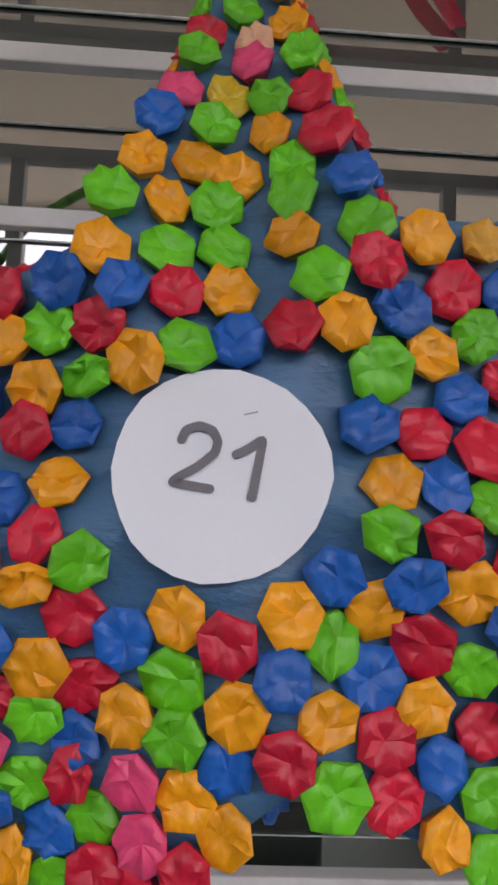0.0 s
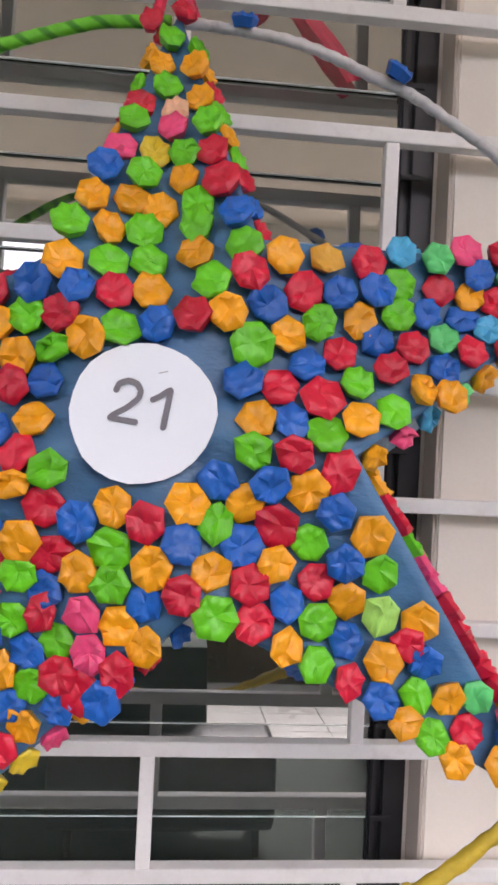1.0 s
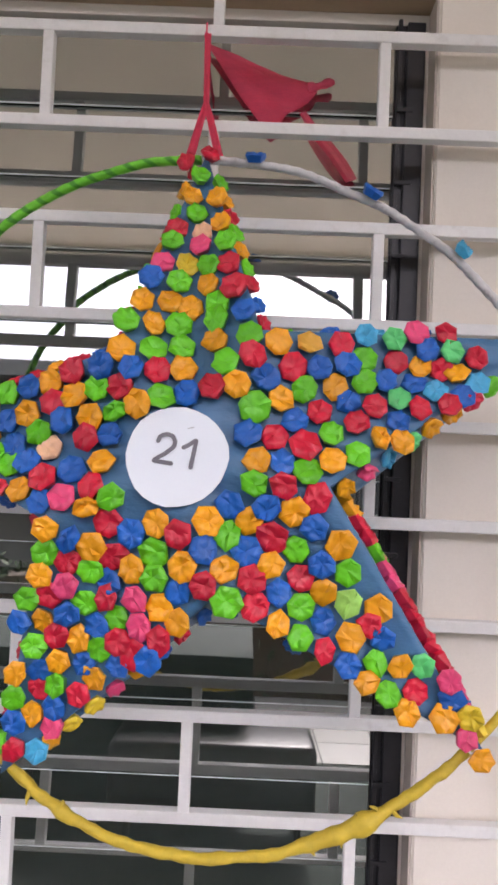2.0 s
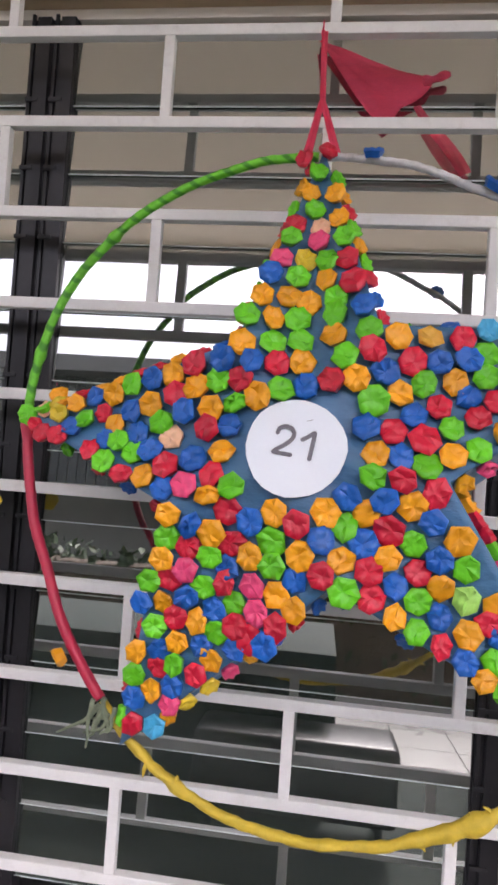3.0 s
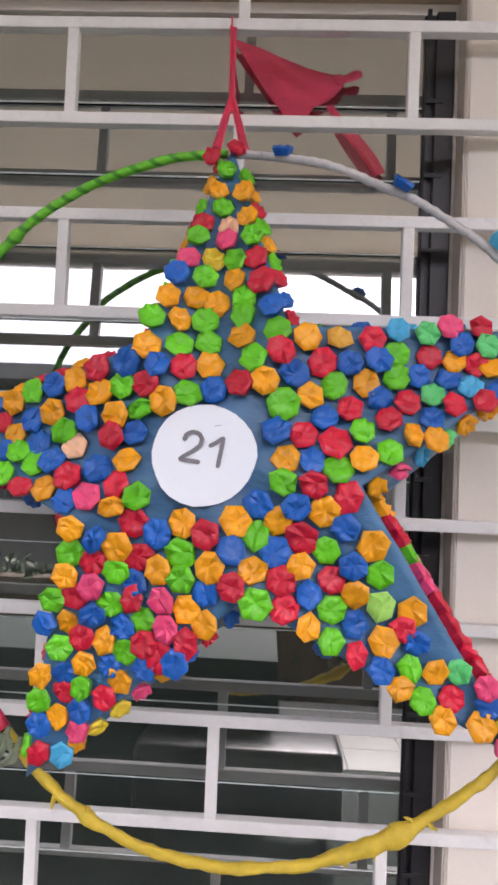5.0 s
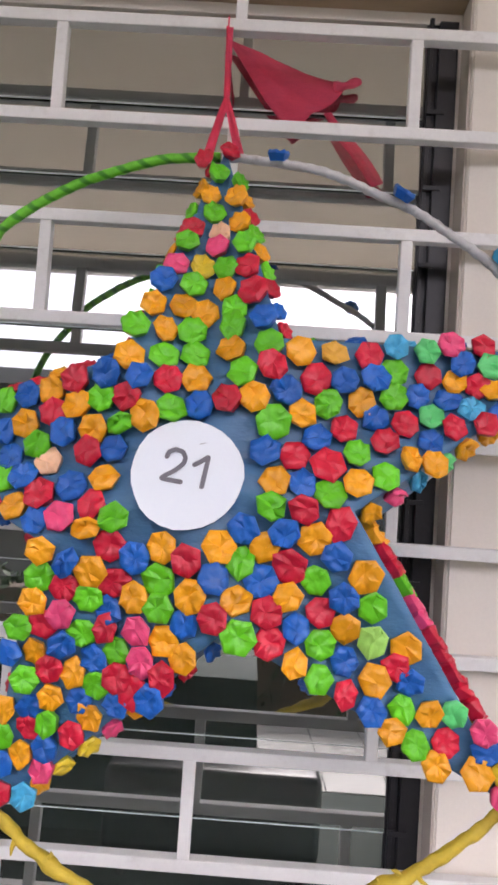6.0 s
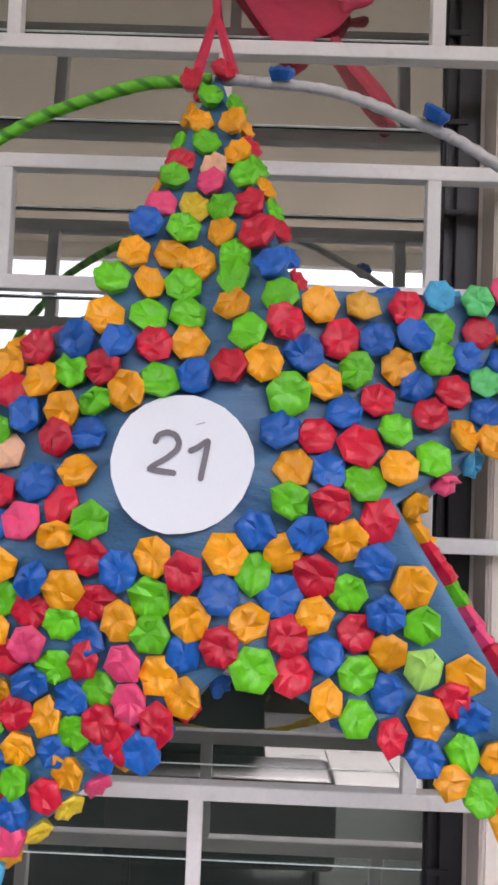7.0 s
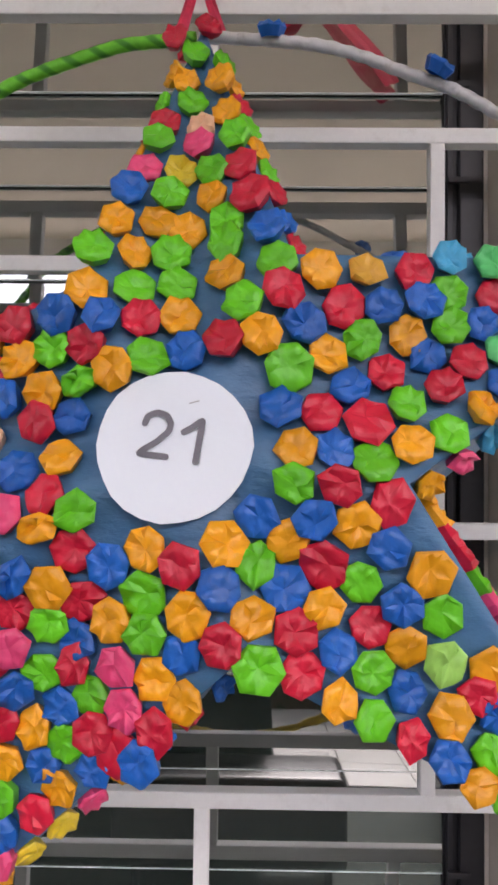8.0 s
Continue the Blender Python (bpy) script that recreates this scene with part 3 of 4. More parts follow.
rosette_row("oGogbobbr", (-0.158, 0.058), (0.120, 0.049), (-0.054, 0.045), (-0.091, 0.035), (0.181, 0.033), (-0.130, 0.026), (-0.175, 0.019), (0.113, 0.008), (0.152, 0.007))
rosette_row("brRobogbg", (-0.099, -0.002), (-0.134, -0.005), (0.197, -0.006), (0.129, -0.031), (0.165, -0.034), (-0.107, -0.043), (0.201, -0.046), (-0.153, -0.054), (0.125, -0.069))
rosette_row("rrpgbbooo", (0.169, -0.069), (-0.114, -0.080), (-0.157, -0.099), (-0.080, -0.099), (0.091, -0.099), (0.147, -0.100), (0.185, -0.104), (-0.115, -0.115), (0.120, -0.120))
rosette_row("oorRgrbbb", (0.061, -0.126), (-0.014, -0.131), (-0.087, -0.134), (0.154, -0.141), (0.091, -0.143), (0.022, -0.146), (-0.050, -0.148), (0.120, -0.163), (0.059, -0.165))
rosette_row("oGrooogrb", (-0.108, -0.169), (-0.014, -0.172), (-0.077, -0.180), (0.029, -0.190), (0.090, -0.191), (-0.045, -0.198), (-0.011, -0.208), (0.062, -0.216), (0.023, -0.225))
# top arm
rosette_row("googorkgg", (-0.003, 0.482), (-0.010, 0.438), (0.032, 0.429), (-0.001, 0.401), (0.042, 0.381), (-0.029, 0.367), (0.012, 0.361), (-0.034, 0.338), (0.054, 0.338))
rosette_row("pyrpgbgoR", (0.011, 0.334), (-0.007, 0.297), (0.064, 0.297), (-0.046, 0.296), (0.028, 0.296), (-0.059, 0.266), (-0.015, 0.260), (0.031, 0.259), (0.076, 0.248))
rosette_row("ogoobggog", (-0.026, 0.224), (0.048, 0.223), (-0.066, 0.221), (0.008, 0.217), (0.095, 0.201), (0.052, 0.193), (-0.007, 0.183), (-0.047, 0.182), (-0.087, 0.181))
rosette_row("g", (0.107, 0.163))
# right arm
rosette_row("rpcmmbrra", (0.413, 0.192), (0.365, 0.186), (0.285, 0.174), (0.331, 0.173), (0.422, 0.162), (0.383, 0.162), (0.246, 0.157), (0.462, 0.157), (0.199, 0.154))
rosette_row("orgorobrb", (0.151, 0.151), (0.334, 0.139), (0.284, 0.138), (0.373, 0.136), (0.407, 0.134), (0.431, 0.130), (0.257, 0.125), (0.176, 0.117), (0.216, 0.117))
rosette_row("cbbgcbogm", (0.462, 0.116), (0.364, 0.110), (0.317, 0.109), (0.286, 0.102), (0.396, 0.097), (0.436, 0.092), (0.239, 0.091), (0.193, 0.084), (0.338, 0.082))
rosette_row("rbrrrbrgo", (0.414, 0.074), (0.261, 0.071), (0.301, 0.066), (0.369, 0.066), (0.217, 0.050), (0.337, 0.042), (0.274, 0.035), (0.234, 0.015), (0.307, 0.012))
rosette_row("ogo", (0.340, 0.011), (0.274, -0.014), (0.238, -0.028))
# left arm
rosette_row("robgorboo", (-0.165, 0.095), (-0.204, 0.082), (-0.241, 0.074), (-0.278, 0.065), (-0.312, 0.051), (-0.197, 0.048), (-0.348, 0.046), (-0.386, 0.035), (-0.240, 0.033))
rosette_row("bryggobbr", (-0.277, 0.021), (-0.331, 0.020), (-0.421, 0.018), (-0.363, 0.006), (-0.218, 0.004), (-0.306, -0.003), (-0.391, -0.005), (-0.257, -0.015), (-0.449, -0.016))
rosette_row("rkbgbgrgr", (-0.415, -0.021), (-0.196, -0.022), (-0.316, -0.027), (-0.289, -0.031), (-0.227, -0.046), (-0.259, -0.047), (-0.340, -0.048), (-0.309, -0.067), (-0.193, -0.070))
rosette_row("rob", (-0.272, -0.087), (-0.231, -0.088), (-0.194, -0.106))
# lower left arm
rosette_row("obgrgobpp", (-0.176, -0.148), (-0.141, -0.160), (-0.178, -0.182), (-0.142, -0.192), (-0.109, -0.203), (-0.182, -0.215), (-0.081, -0.218), (-0.144, -0.229), (-0.040, -0.239))
rosette_row("rrgogbgop", (-0.170, -0.241), (-0.085, -0.242), (-0.201, -0.249), (-0.003, -0.250), (-0.117, -0.251), (-0.142, -0.267), (-0.065, -0.268), (0.026, -0.270), (-0.030, -0.278))
rosette_row("obbrrrogR", (-0.178, -0.279), (-0.097, -0.281), (-0.210, -0.284), (0.001, -0.295), (-0.157, -0.301), (-0.062, -0.303), (-0.125, -0.304), (-0.091, -0.315), (-0.038, -0.318))
rosette_row("gbbboboog", (-0.189, -0.318), (-0.013, -0.323), (-0.061, -0.336), (-0.115, -0.337), (-0.153, -0.337), (-0.182, -0.353), (-0.097, -0.356), (-0.214, -0.359), (-0.155, -0.371))
rosette_row("rrgbobpcr", (-0.182, -0.380), (-0.120, -0.381), (-0.219, -0.395), (-0.156, -0.403), (-0.191, -0.417), (-0.216, -0.432), (-0.158, -0.433), (-0.182, -0.469), (-0.220, -0.471))
# lower right arm
rosette_row("RbOgbogrr", (0.218, -0.085), (0.214, -0.127), (0.253, -0.148), (0.190, -0.158), (0.227, -0.178), (0.156, -0.180), (0.264, -0.185), (0.199, -0.197), (0.131, -0.202))
rosette_row("obLGOgrbr", (0.232, -0.215), (0.168, -0.220), (0.268, -0.230), (0.096, -0.234), (0.312, -0.235), (0.200, -0.236), (0.136, -0.241), (0.232, -0.256), (0.299, -0.259))
rosette_row("obOgrgmob", (0.168, -0.262), (0.320, -0.276), (0.274, -0.276), (0.201, -0.279), (0.236, -0.295), (0.311, -0.309), (0.379, -0.312), (0.345, -0.314), (0.272, -0.315))
rosette_row("porgboyOp", (0.414, -0.331), (0.298, -0.337), (0.371, -0.348), (0.329, -0.353), (0.422, -0.356), (0.358, -0.376), (0.449, -0.380), (0.413, -0.383), (0.445, -0.410))
rosette_row("o", (0.467, -0.438))
# side faces
edge_row("r", "br", "oorrgpprrrrropby", 0.03, 0.92, 0.34)
edge_row("r", "right", "opcmoorg", 0.05, 0.70, 0.16)
edge_row("tr", "right", "gbcb", 0.08, 0.55, 0.20)
edge_row("tr", "top", "rbrgogrog", 0.04, 0.80, 0.12)
edge_row("tl", "top", "rrggorgor", 0.05, 0.88, 0.14)
edge_row("tl", "left", "brorroorog", 0.06, 0.90, 0.10)
edge_row("l", "left", "rbrgy", 0.10, 0.90, 0.40)
edge_row("l", "bl", "ropbrorg", 0.04, 0.88, 0.40)
edge_row("b", "bl", "brbopyyo", 0.08, 0.78, 0.22)
edge_row("b", "br", "bb", 0.05, 0.30, 0.55)

# hoop round the star
RC = Vector((0.05, -0.03))


def hoop_point(deg):
    w = radians(deg)
    r = 0.5622
    for k, (c, s) in enumerate(((0.0053, 0.003), (-0.0057, -0.0219), (0.0097, 0.01), (0.0021, -0.004)), 1):
        r += c * math.cos(k * w) + s * math.sin(k * w)
    return Vector((RC.x + r * math.cos(w), RC.y + r * math.sin(w), 0))


def hoop_section(d0, d1, material, radius, label, lumps=0.0, spiral=0.0, knots=()):
    n = max(8, int(abs(d1 - d0) * 1.6))
    degs = [d0 + (d1 - d0) * i / n for i in range(n + 1)]
    pts = []
    for d in degs:
        p = hoop_point(d)
        p += Vector((noise.noise(Vector((d * 0.09, 1, 0))), noise.noise(Vector((d * 0.09, 5, 0))), 0)) * 0.0035
        pts.append(p)

    def rad(i, w):
        d = degs[i]
        r = radius * (1 + lumps * noise.noise(Vector((d * 0.35, math.cos(w) * 0.8, math.sin(w) * 0.8 + 3))))
        r += spiral * radius * math.sin(d * 2.6 + w)
        for at, size, wide in knots:
            r += size * math.exp(-((d - at) / wide) ** 2)
        return r

    return part("hoop_section", sweep(pts, rad, sides=12), material, star, label, smooth=True)


hoop_section(96, 175, WRAP_GREEN, 0.0084, "hoop part wrapped in green crepe film", 0.10, 0.05, ((137, 0.004, 1.0), (163, 0.003, 1.2)))
hoop_section(175.4, 231, WRAP_RED, 0.0092, "hoop part wrapped in red crepe film", 0.10, 0.03, ((177, 0.004, 2.0),))
hoop_section(231.4, 315, WRAP_YELLOW, 0.0078, "hoop part wrapped in lumpy yellow crepe", 0.45, 0.06, ((296.5, 0.008, 2.2), (292, 0.006, 2.0), (288, 0.003, 2.0), (250, 0.003, 1.0), (266, 0.002, 2)))
hoop_section(315.4, 385, WRAP_YELLOW, 0.0070, "hoop part wrapped in yellow crepe", 0.12, 0.03)
hoop_section(385.4, 455.6, TAPE, 0.0074, "hoop part wound with whitish plastic tape", 0.12, 0.10)

# rosettes tied to the hoop
for colour, deg, out in (("b", 86.0, 0.001), ("b", 63.5, 0.001), ("c", 44.0, 0.006), ("o", 221.0, 0.014), ("g", 175.0, -0.006)):
    p = hoop_point(deg)
    away = Vector((p.x - RC.x, p.y - RC.y, 0)).normalized()
    q = p + away * out
    nrm = (away + Vector((0, 0, 0.6))).normalized() if out > 0 else Vector((0, 0, 1))
    set_rosette(colour, q.x, q.y, 0.004, nrm, 0.9, out > 0 and colour != "b")
for colour, u, v in (("r", -0.032, 0.512), ("r", 0.010, 0.530), ("r", -0.470, -0.006), ("k", -0.452, 0.025), ("y", -0.43, 0.034), ("o", -0.435, 0.052)):
    set_rosette(colour, u, v, 0.016, (0.1, 0.1, 1), 0.85, True)

# frayed crepe ends on the yellow wrap
for deg, long in ((244, 0.014), (249.5, 0.009), (288, 0.007), (292.5, 0.009), (296, 0.010), (299, 0.010), (301, 0.009)):
    r5 = random.Random(int(deg * 10))
    p = hoop_point(deg)
    away = Vector((p.x - RC.x, p.y - RC.y, 0)).normalized() * r5.choice((-1, 1, 1))
    tang = Vector((-away.y, away.x, 0)) * r5.uniform(-0.8, 0.8)
    pts = [p + away * 0.004, p + away * (0.008 + long * 0.4) + tang * long * 0.3 + Vector((0, 0, 0.004)), p + away * (0.008 + long) + tang * long + Vector((0, 0, 0.006))]
    part("crepe_fray", sweep(pts, lambda k, w: (0.0075, 0.0048, 0.0012)[k] * (0.4 + 0.6 * abs(math.sin(w))), 7), WRAP_YELLOW, star)

# straw ends tied where the star's lower tip meets the hoop
for i in range(11):
    r2 = random.Random(40 + i)
    a = Vector((-0.272 + r2.uniform(-0.025, 0.02), -0.452 + r2.uniform(-0.015, 0.012), 0.012))
    pts = [a]
    d = Vector((r2.uniform(-0.35, 0.3), -0.9, r2.uniform(-0.1, 0.2)))
    for k in range(6):
        pts.append(pts[-1] + d * 0.009)
        d += Vector((r2.uniform(-0.7, 0.65), r2.uniform(-0.3, 0.4), r2.uniform(-0.15, 0.15)))
    part("straw_end", sweep(pts, lambda k, w: (0.0046 - 0.0005 * k) * (0.35 + 0.65 * abs(math.cos(w))), sides=6), RAFFIA, star, "dry grey-green straw tie")

# ---- red crepe hanger and streamer ----
hanger = tagged(new("hanger_ribbon"), "twisted red crepe paper ribbon tying the lantern to the grille", "ribbon")
hanger.location = (-0.02, 0.99, 2.13)
HO = hanger.location.copy()


def hpart(name, bm, label, parent):
    bmesh.ops.translate(bm, verts=bm.verts, vec=-HO)
    return part(name, bm, RIBBON, parent, label)


def line(a, b, n, sag=0.0):
    a, b = Vector(a), Vector(b)
    return [a.lerp(b, i / n) + Vector((0, 0, -sag * math.sin(math.pi * i / n))) for i in range(n + 1)]


TOPK, MIDK = (-0.021, 0.996, 2.392), (-0.015, 0.964, 2.234)
hpart("hanger_loop", strip(line(TOPK, MIDK, 8), [0.014, 0.013, 0.012, 0.013, 0.012, 0.012, 0.012, 0.012, 0.012], (1, 0.2, 0)), "single twisted red crepe strand", hanger)
bm = bmesh.new()
add_box(bm, -0.026, -0.0225, GRILLE_Y - TUBE - 0.003, GRILLE_Y + 0.003, 2.386, 2.416, bevel=0.003)
hpart("hanger_wrap", bm, "red crepe turn round the rail", hanger)
for x in (-0.030, 0.022):
    end = STAR @ Vector((x, 0.543, 0.002))
    hpart("hanger_leg", strip(line(MIDK, end, 7), [0.010, 0.012, 0.014, 0.014, 0.015, 0.015, 0.016, 0.017], (1, 0.1, 0)), "red crepe strand to the hoop", hanger)

SHEER = RIBBON.copy()
SHEER.name = "sheer_red_crepe_paper"
sheer_out = SHEER.node_tree.nodes["Material Output"].inputs[0]
sheer_mix = SHEER.node_tree.nodes.new("ShaderNodeMixShader")
sheer_mix.inputs[0].default_value = 0.30
sheer_clear = SHEER.node_tree.nodes.new("ShaderNodeBsdfTransparent")
sheer_clear.inputs[0].default_value = (1.0, 0.55, 0.58, 1)
SHEER.node_tree.links.new(sheer_out.links[0].from_socket, sheer_mix.inputs[1])
SHEER.node_tree.links.new(sheer_clear.outputs[0], sheer_mix.inputs[2])
SHEER.node_tree.links.new(sheer_mix.outputs[0], sheer_out)

streamer = tagged(new("paper_streamer"), "loose fan of translucent red crepe paper behind the grille", "streamer")
streamer.location = (0.0, GRILLE_Y + 0.005, 2.40)
SO = streamer.location.copy()
FAN_Y = GLASS_Y - 0.024
APEX = Vector((-0.038, FAN_Y, 2.448))
bm = strip(line((-0.024, GRILLE_Y + 0.002, 2.394), APEX, 4), [0.006, 0.007, 0.008, 0.009, 0.010], (1, 0, 0.2))
bmesh.ops.translate(bm, verts=bm.verts, vec=-SO)
part("tie", bm, RIBBON, streamer)
bm = bmesh.new()
NI, NJ = 20, 16
grid = []
for i in range(NI + 1):
    s = i / NI
    row = []
    for j in range(NJ + 1):
        w = j / NJ
        ang = radians(-18 - 34 * w - 3 * math.sin(s * 3))
        reach = (0.264 - 0.024 * w + 0.008 * math.sin(w * 8)) * s
        p = APEX + Vector((reach * math.cos(ang), 0, reach * math.sin(ang)))
        p.y += 0.005 * s * math.sin(w * 13 + s * 2) + 0.003 * noise.noise(Vector((s * 5, w * 7, 0)))
        row.append(bm.verts.new(p - SO))
    grid.append(row)
for i in range(NI):
    for j in range(NJ):
        bm.faces.new([grid[i][j], grid[i + 1][j], grid[i + 1][j + 1], grid[i][j + 1]])
bmesh.ops.remove_doubles(bm, verts=bm.verts, dist=0.0002)
bmesh.ops.solidify(bm, geom=bm.faces[:], thickness=0.0004)
part("fan", bm, SHEER, streamer, smooth=True)
bm = sweep(line((0.190, FAN_Y - 0.004, 2.352), (0.246, FAN_Y - 0.006, 2.366), 6), lambda k, w: (0.012, 0.014, 0.010, 0.008, 0.011, 0.012, 0.005)[k] * (0.75 + 0.25 * math.sin(3 * w + k)), 10)
bmesh.ops.translate(bm, verts=bm.verts, vec=-SO)
part("knot_end", bm, RIBBON, streamer, smooth=True)
tail = [Vector((0.180 + 0.112 * s, FAN_Y - 0.002 + 0.005 * math.sin(s * 7), 2.300 - 0.145 * s)) for s in [i / 9 for i in range(10)]]
bm = strip(tail, [0.016, 0.018, 0.022, 0.026, 0.028, 0.028, 0.029, 0.030, 0.029, 0.026], (1, 0.1, 0.45))
bmesh.ops.translate(bm, verts=bm.verts, vec=-SO)
part("tail", bm, SHEER, streamer)

# ---- small garland tied to the grille beside the star ----
garland = tagged(new("garland"), "string of pink film rosettes with a yellow paper badge", "garland")
garland.location = (-0.672, 0.988, 1.30)
part("string", sweep([Vector((0, 0.006, 0.515)), Vector((-0.004, 0.0, 0.40)), Vector((0.004, -0.002, 0.2)), Vector((0.0, -0.002, 0.09))], 0.0012, 6), RAFFIA, garland)
for gx, gz in ((-0.008, 0.455), (-0.002, 0.392), (0.012, 0.300)):
    set_rosette("p", gx, -0.006, gz, (0, -1, 0.1), 0.75, True, garland)
bm = bmesh.new()
for z, r in ((0.0, 0.030), (0.002, 0.030)):
    bm.faces.new([bm.verts.new((r * math.cos(k * math.pi / 3), r * math.sin(k * math.pi / 3), z)) for k in range(6)])
bmesh.ops.bridge_loops(bm, edges=bm.edges[:])
badge = part("badge", bm, FILMS["y"], garland, "yellow six-sided paper badge", m=Matrix.Translation((0.022, -0.005, 0.098)) @ Matrix.Rotation(math.pi / 2, 4, "X"))
bm = bmesh.new()
bm.faces.new([bm.verts.new((0.021 * math.cos(k * math.pi / 3), 0.021 * math.sin(k * math.pi / 3), 0.0026)) for k in range(6)])
part("badge_face", bm, PAPER, badge, "pale paper centre")

# ---- beyond the porch, seen in the glass ----
hall = tagged(new("open_hall"), "long dark open hall with a steel roof across the yard", "building")
hall.location = (0, -14, -0.17)
for x in (-15, -9, -3, 3, 9, 15):
    part("post", boxed(x - 0.12, x + 0.12, -0.12, 0.12, 0, 5.3, bevel=0.01), STEEL_GREY, hall)
part("fascia", boxed(-17, 17, 0.14, 0.22, 5.25, 5.65, bevel=0.01), STEEL_GREY, hall, "grey steel fascia along the eaves")
bm = bmesh.new()
for i in range(86):
    add_box(bm, -17 + 0.4 * i, -16.62 + 0.4 * i, -6.0, 0.2, 5.652, 5.69)
part("roof", bm, STEEL_GREY, hall, "ribbed grey steel roof sheets")
bm = bmesh.new()
for i in range(120):
    x = -17 + 0.285 * i
    add_box(bm, x, x + 0.25, -0.62 if i % 2 else -0.59, -0.55, 1.95, 5.24)
part("upper_wall", bm, HALL_WALL, hall, "dark corrugated cladding under the roof")
part("back_wall", boxed(-17, 17, -6.0, -5.85, 0, 5.6), CONCRETE, hall, "plain grey back wall")


def tree(x, y, tall, seed):
    r3 = random.Random(seed)
    t = tagged(new("tree"), "broad dark green leafy tree on the lawn", "tree", group="trees beyond the lawn")
    t.location = (x, y, -0.2)
    pts = [Vector((0.25 * noise.noise(Vector((seed, k, 0))), 0.25 * noise.noise(Vector((seed, k, 4))), tall * 0.6 * k / 6)) for k in range(7)]
    part("trunk", sweep(pts, lambda k, w: 0.22 * (1 - 0.1 * k), 8), BARK, t)
    for k in range(5):
        a = pts[3 + k % 3]
        d = Vector((r3.uniform(-1, 1), r3.uniform(-1, 1), r3.uniform(0.5, 1.0)))
        part("limb", sweep([a, a + d * tall * 0.12, a + d * tall * 0.22 + Vector((0, 0, 0.3))], lambda q, w: 0.09 - 0.03 * q, 6), BARK, t)
    verts, faces = [], []
    blobs = [(Vector((r3.gauss(0, tall * 0.17), r3.gauss(0, tall * 0.17), tall * r3.uniform(0.42, 0.95))), tall * r3.uniform(0.08, 0.17)) for _ in range(16)]
    for c, rr in blobs:
        for _ in range(150):
            d = Vector((r3.gauss(0, 1), r3.gauss(0, 1), r3.gauss(0, 0.8))).normalized() * rr * r3.uniform(0.6, 1.1)
            p, s = c + d, tall * r3.uniform(0.014, 0.03)
            q = Euler((r3.uniform(0, 6), r3.uniform(0, 6), r3.uniform(0, 6))).to_matrix()
            b0 = len(verts)
            for w in ((-s, 0, 0), (0, -s * 0.45, 0), (s, 0, 0), (0, s * 0.45, 0)):
                verts.append(tuple(p + q @ Vector(w)))
            faces.append((b0, b0 + 1, b0 + 2, b0 + 3))
    me = bpy.data.meshes.new("crown")
    me.from_pydata(verts, [], faces)
    me.materials.append(LEAF)
    ob = new("crown", me)
    ob.parent = t


for i, (x, y, tall) in enumerate(((-13, -24, 6), (-7.5, -28, 5), (-3, -26, 4.5), (3, -30, 5.5), (8.5, -25, 6.5), (14, -29, 6))):
    tree(x, y, tall, 11 + i)


# clipped hedge along the porch edge
hedge = tagged(new("hedge"), "dense dark green clipped hedge along the porch edge", "hedge")
hedge.location = (0, -3.6, -0.17)
r4 = random.Random(5)
verts, faces = [], []
for _ in range(9000):
    p = Vector((r4.uniform(-7, 7), r4.uniform(-0.3, 0.3), r4.uniform(0.0, 1.0)))
    p.z *= 1.24 + 0.10 * noise.noise(Vector((p.x * 1.3, 0, 0)))
    s = r4.uniform(0.03, 0.07)
    q = Euler((r4.uniform(0, 6), r4.uniform(0, 6), r4.uniform(0, 6))).to_matrix()
    b0 = len(verts)
    for w in ((-s, 0, 0), (0, -s * 0.5, 0), (s, 0, 0), (0, s * 0.5, 0)):
        verts.append(tuple(p + q @ Vector(w)))
    faces.append((b0, b0 + 1, b0 + 2, b0 + 3))
me = bpy.data.meshes.new("foliage")
me.from_pydata(verts, [], faces)
me.materials.append(LEAF)
ob = new("foliage", me)
ob.parent = hedge
part("stems", boxed(-6.95, 6.95, -0.22, 0.22, 0.0, 1.08, bevel=0.05), BARK, hedge)


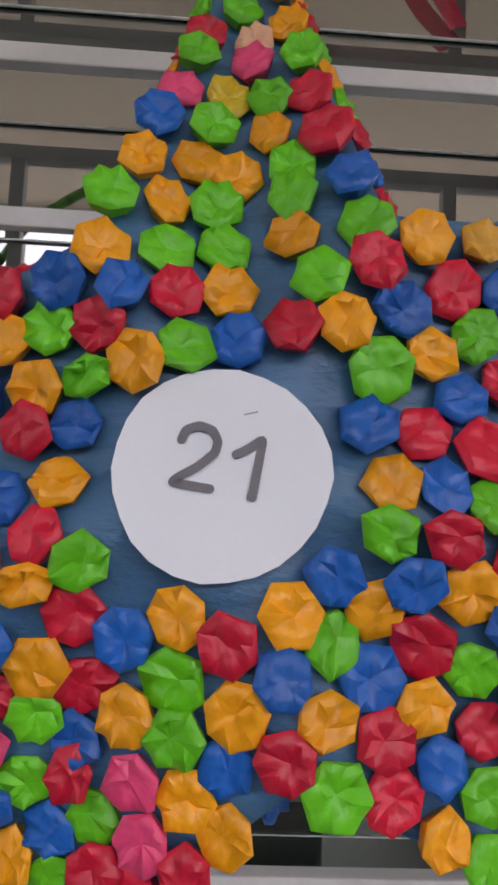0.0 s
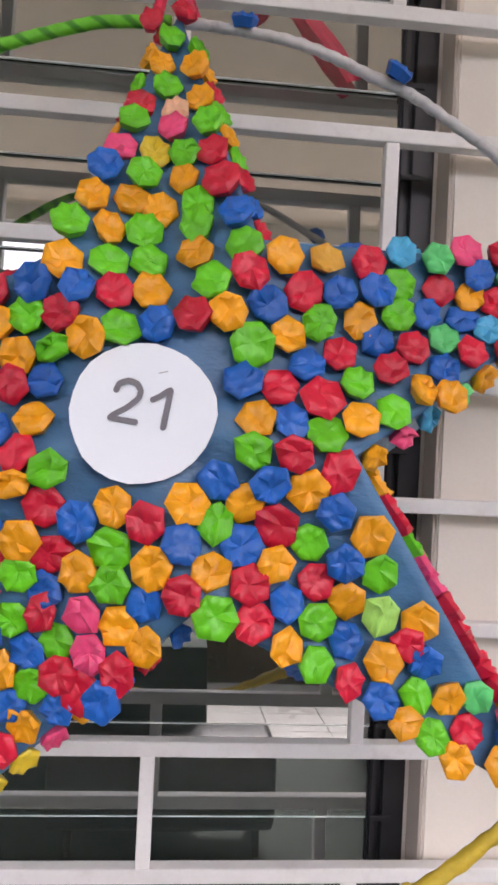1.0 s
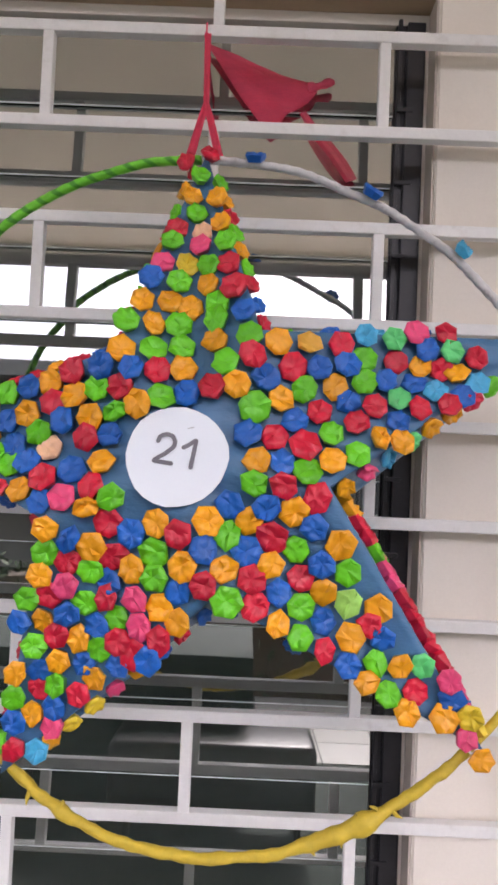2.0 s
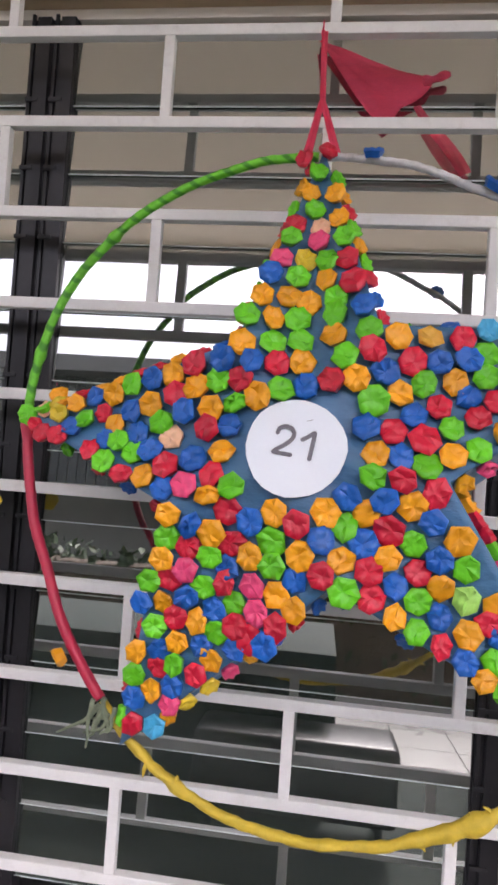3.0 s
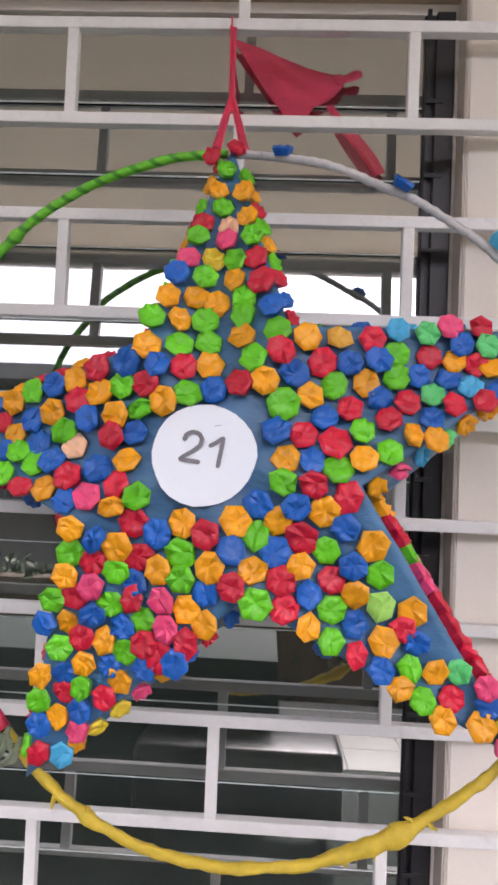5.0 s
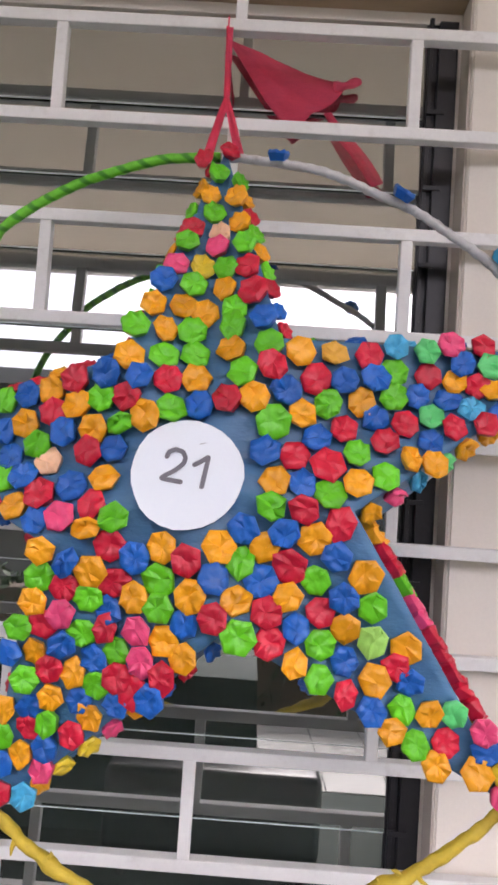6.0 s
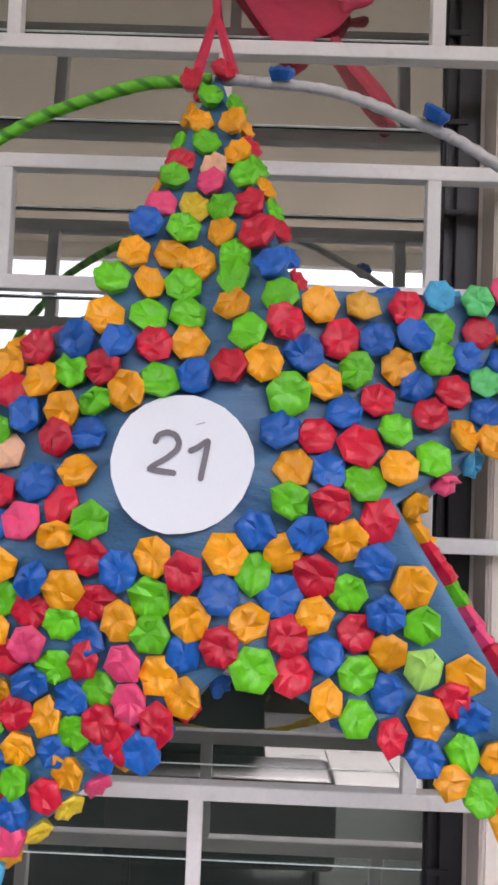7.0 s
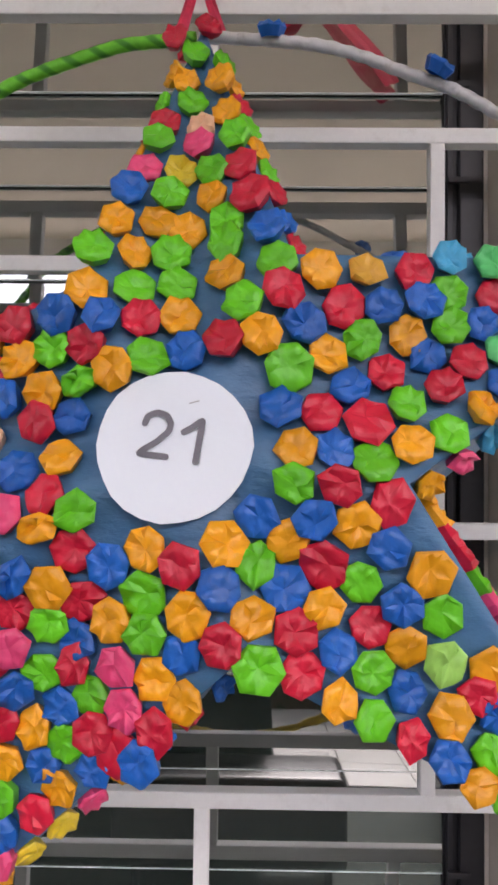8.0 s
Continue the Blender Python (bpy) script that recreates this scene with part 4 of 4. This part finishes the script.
# ---- porch things behind the viewer, seen in the glass ----
table = tagged(new("long_table"), "long table under a dark green cloth on the porch", "table")
table.location = (-1.9, -1.35, 0.0)
bm = bmesh.new()
n = 60
rows = []
for z, out in ((0.02, 0.03), (0.4, 0.02), (0.76, 0.0)):
    ring = []
    for k in range(n):
        w = 4 * k / n
        x, y = ((-1 + 2 * w, -1) if w < 1 else (1, -1 + 2 * (w - 1)) if w < 2 else (1 - 2 * (w - 2), 1) if w < 3 else (-1, 1 - 2 * (w - 3)))
        fold = 1 + out * math.sin(k * 2.1) * 0.6
        ring.append(bm.verts.new((x * 2.05 * (1 + 0.01 * math.sin(k * 2.1) * (out > 0)), y * 0.55 * fold, z)))
    rows.append(ring)
for a, b in zip(rows, rows[1:]):
    for k in range(n):
        bm.faces.new((a[k], a[(k + 1) % n], b[(k + 1) % n], b[k]))
bm.faces.new(rows[-1])
part("tablecloth", bm, CLOTH, table, "dark green cloth hanging to the floor")
part("tabletop", boxed(-2.0, 2.0, -0.52, 0.52, 0.715, 0.745, bevel=0.005), STEEL_GREY, table)
for x in (-1.9, 1.9):
    for y in (-0.45, 0.45):
        part("leg", boxed(x - 0.02, x + 0.02, y - 0.02, y + 0.02, 0.0, 0.715, bevel=0.003), STEEL_GREY, table)

bench = tagged(new("bench"), "black padded vinyl bench on four short legs", "bench")
bench.location = (0.27, -0.59, 0.0)
bm = bmesh.new()
add_box(bm, -0.75, 0.17, -0.17, 0.17, 0.11, 0.45, bevel=0.035)
part("seat", bm, VINYL, bench, "black padded vinyl seat", smooth=True)
for x in (-0.66, 0.10):
    for y in (-0.11, 0.11):
        part("leg", sweep([Vector((x, y, 0.12)), Vector((x, y * 1.03, 0.06)), Vector((x, y * 1.06, 0.0))], 0.016, 8), VINYL, bench)

cabinet = tagged(new("cabinet"), "dark grey steel cabinet with two doors on the porch", "cabinet")
cabinet.location = (1.75, -1.6, 0.0)
part("body", boxed(-0.62, 0.62, -0.25, 0.25, 0.0, 1.25, bevel=0.006), VINYL, cabinet)
for sx in (-1, 1):
    door = part("door", boxed(min(0.01 * sx, 0.60 * sx), max(0.01 * sx, 0.60 * sx), 0.251, 0.268, 0.06, 1.22, bevel=0.004), VINYL, cabinet)
    part("handle", boxed(0.05 * sx - 0.01, 0.05 * sx + 0.01, 0.269, 0.285, 0.6, 0.72, bevel=0.003), STEEL_GREY, door)
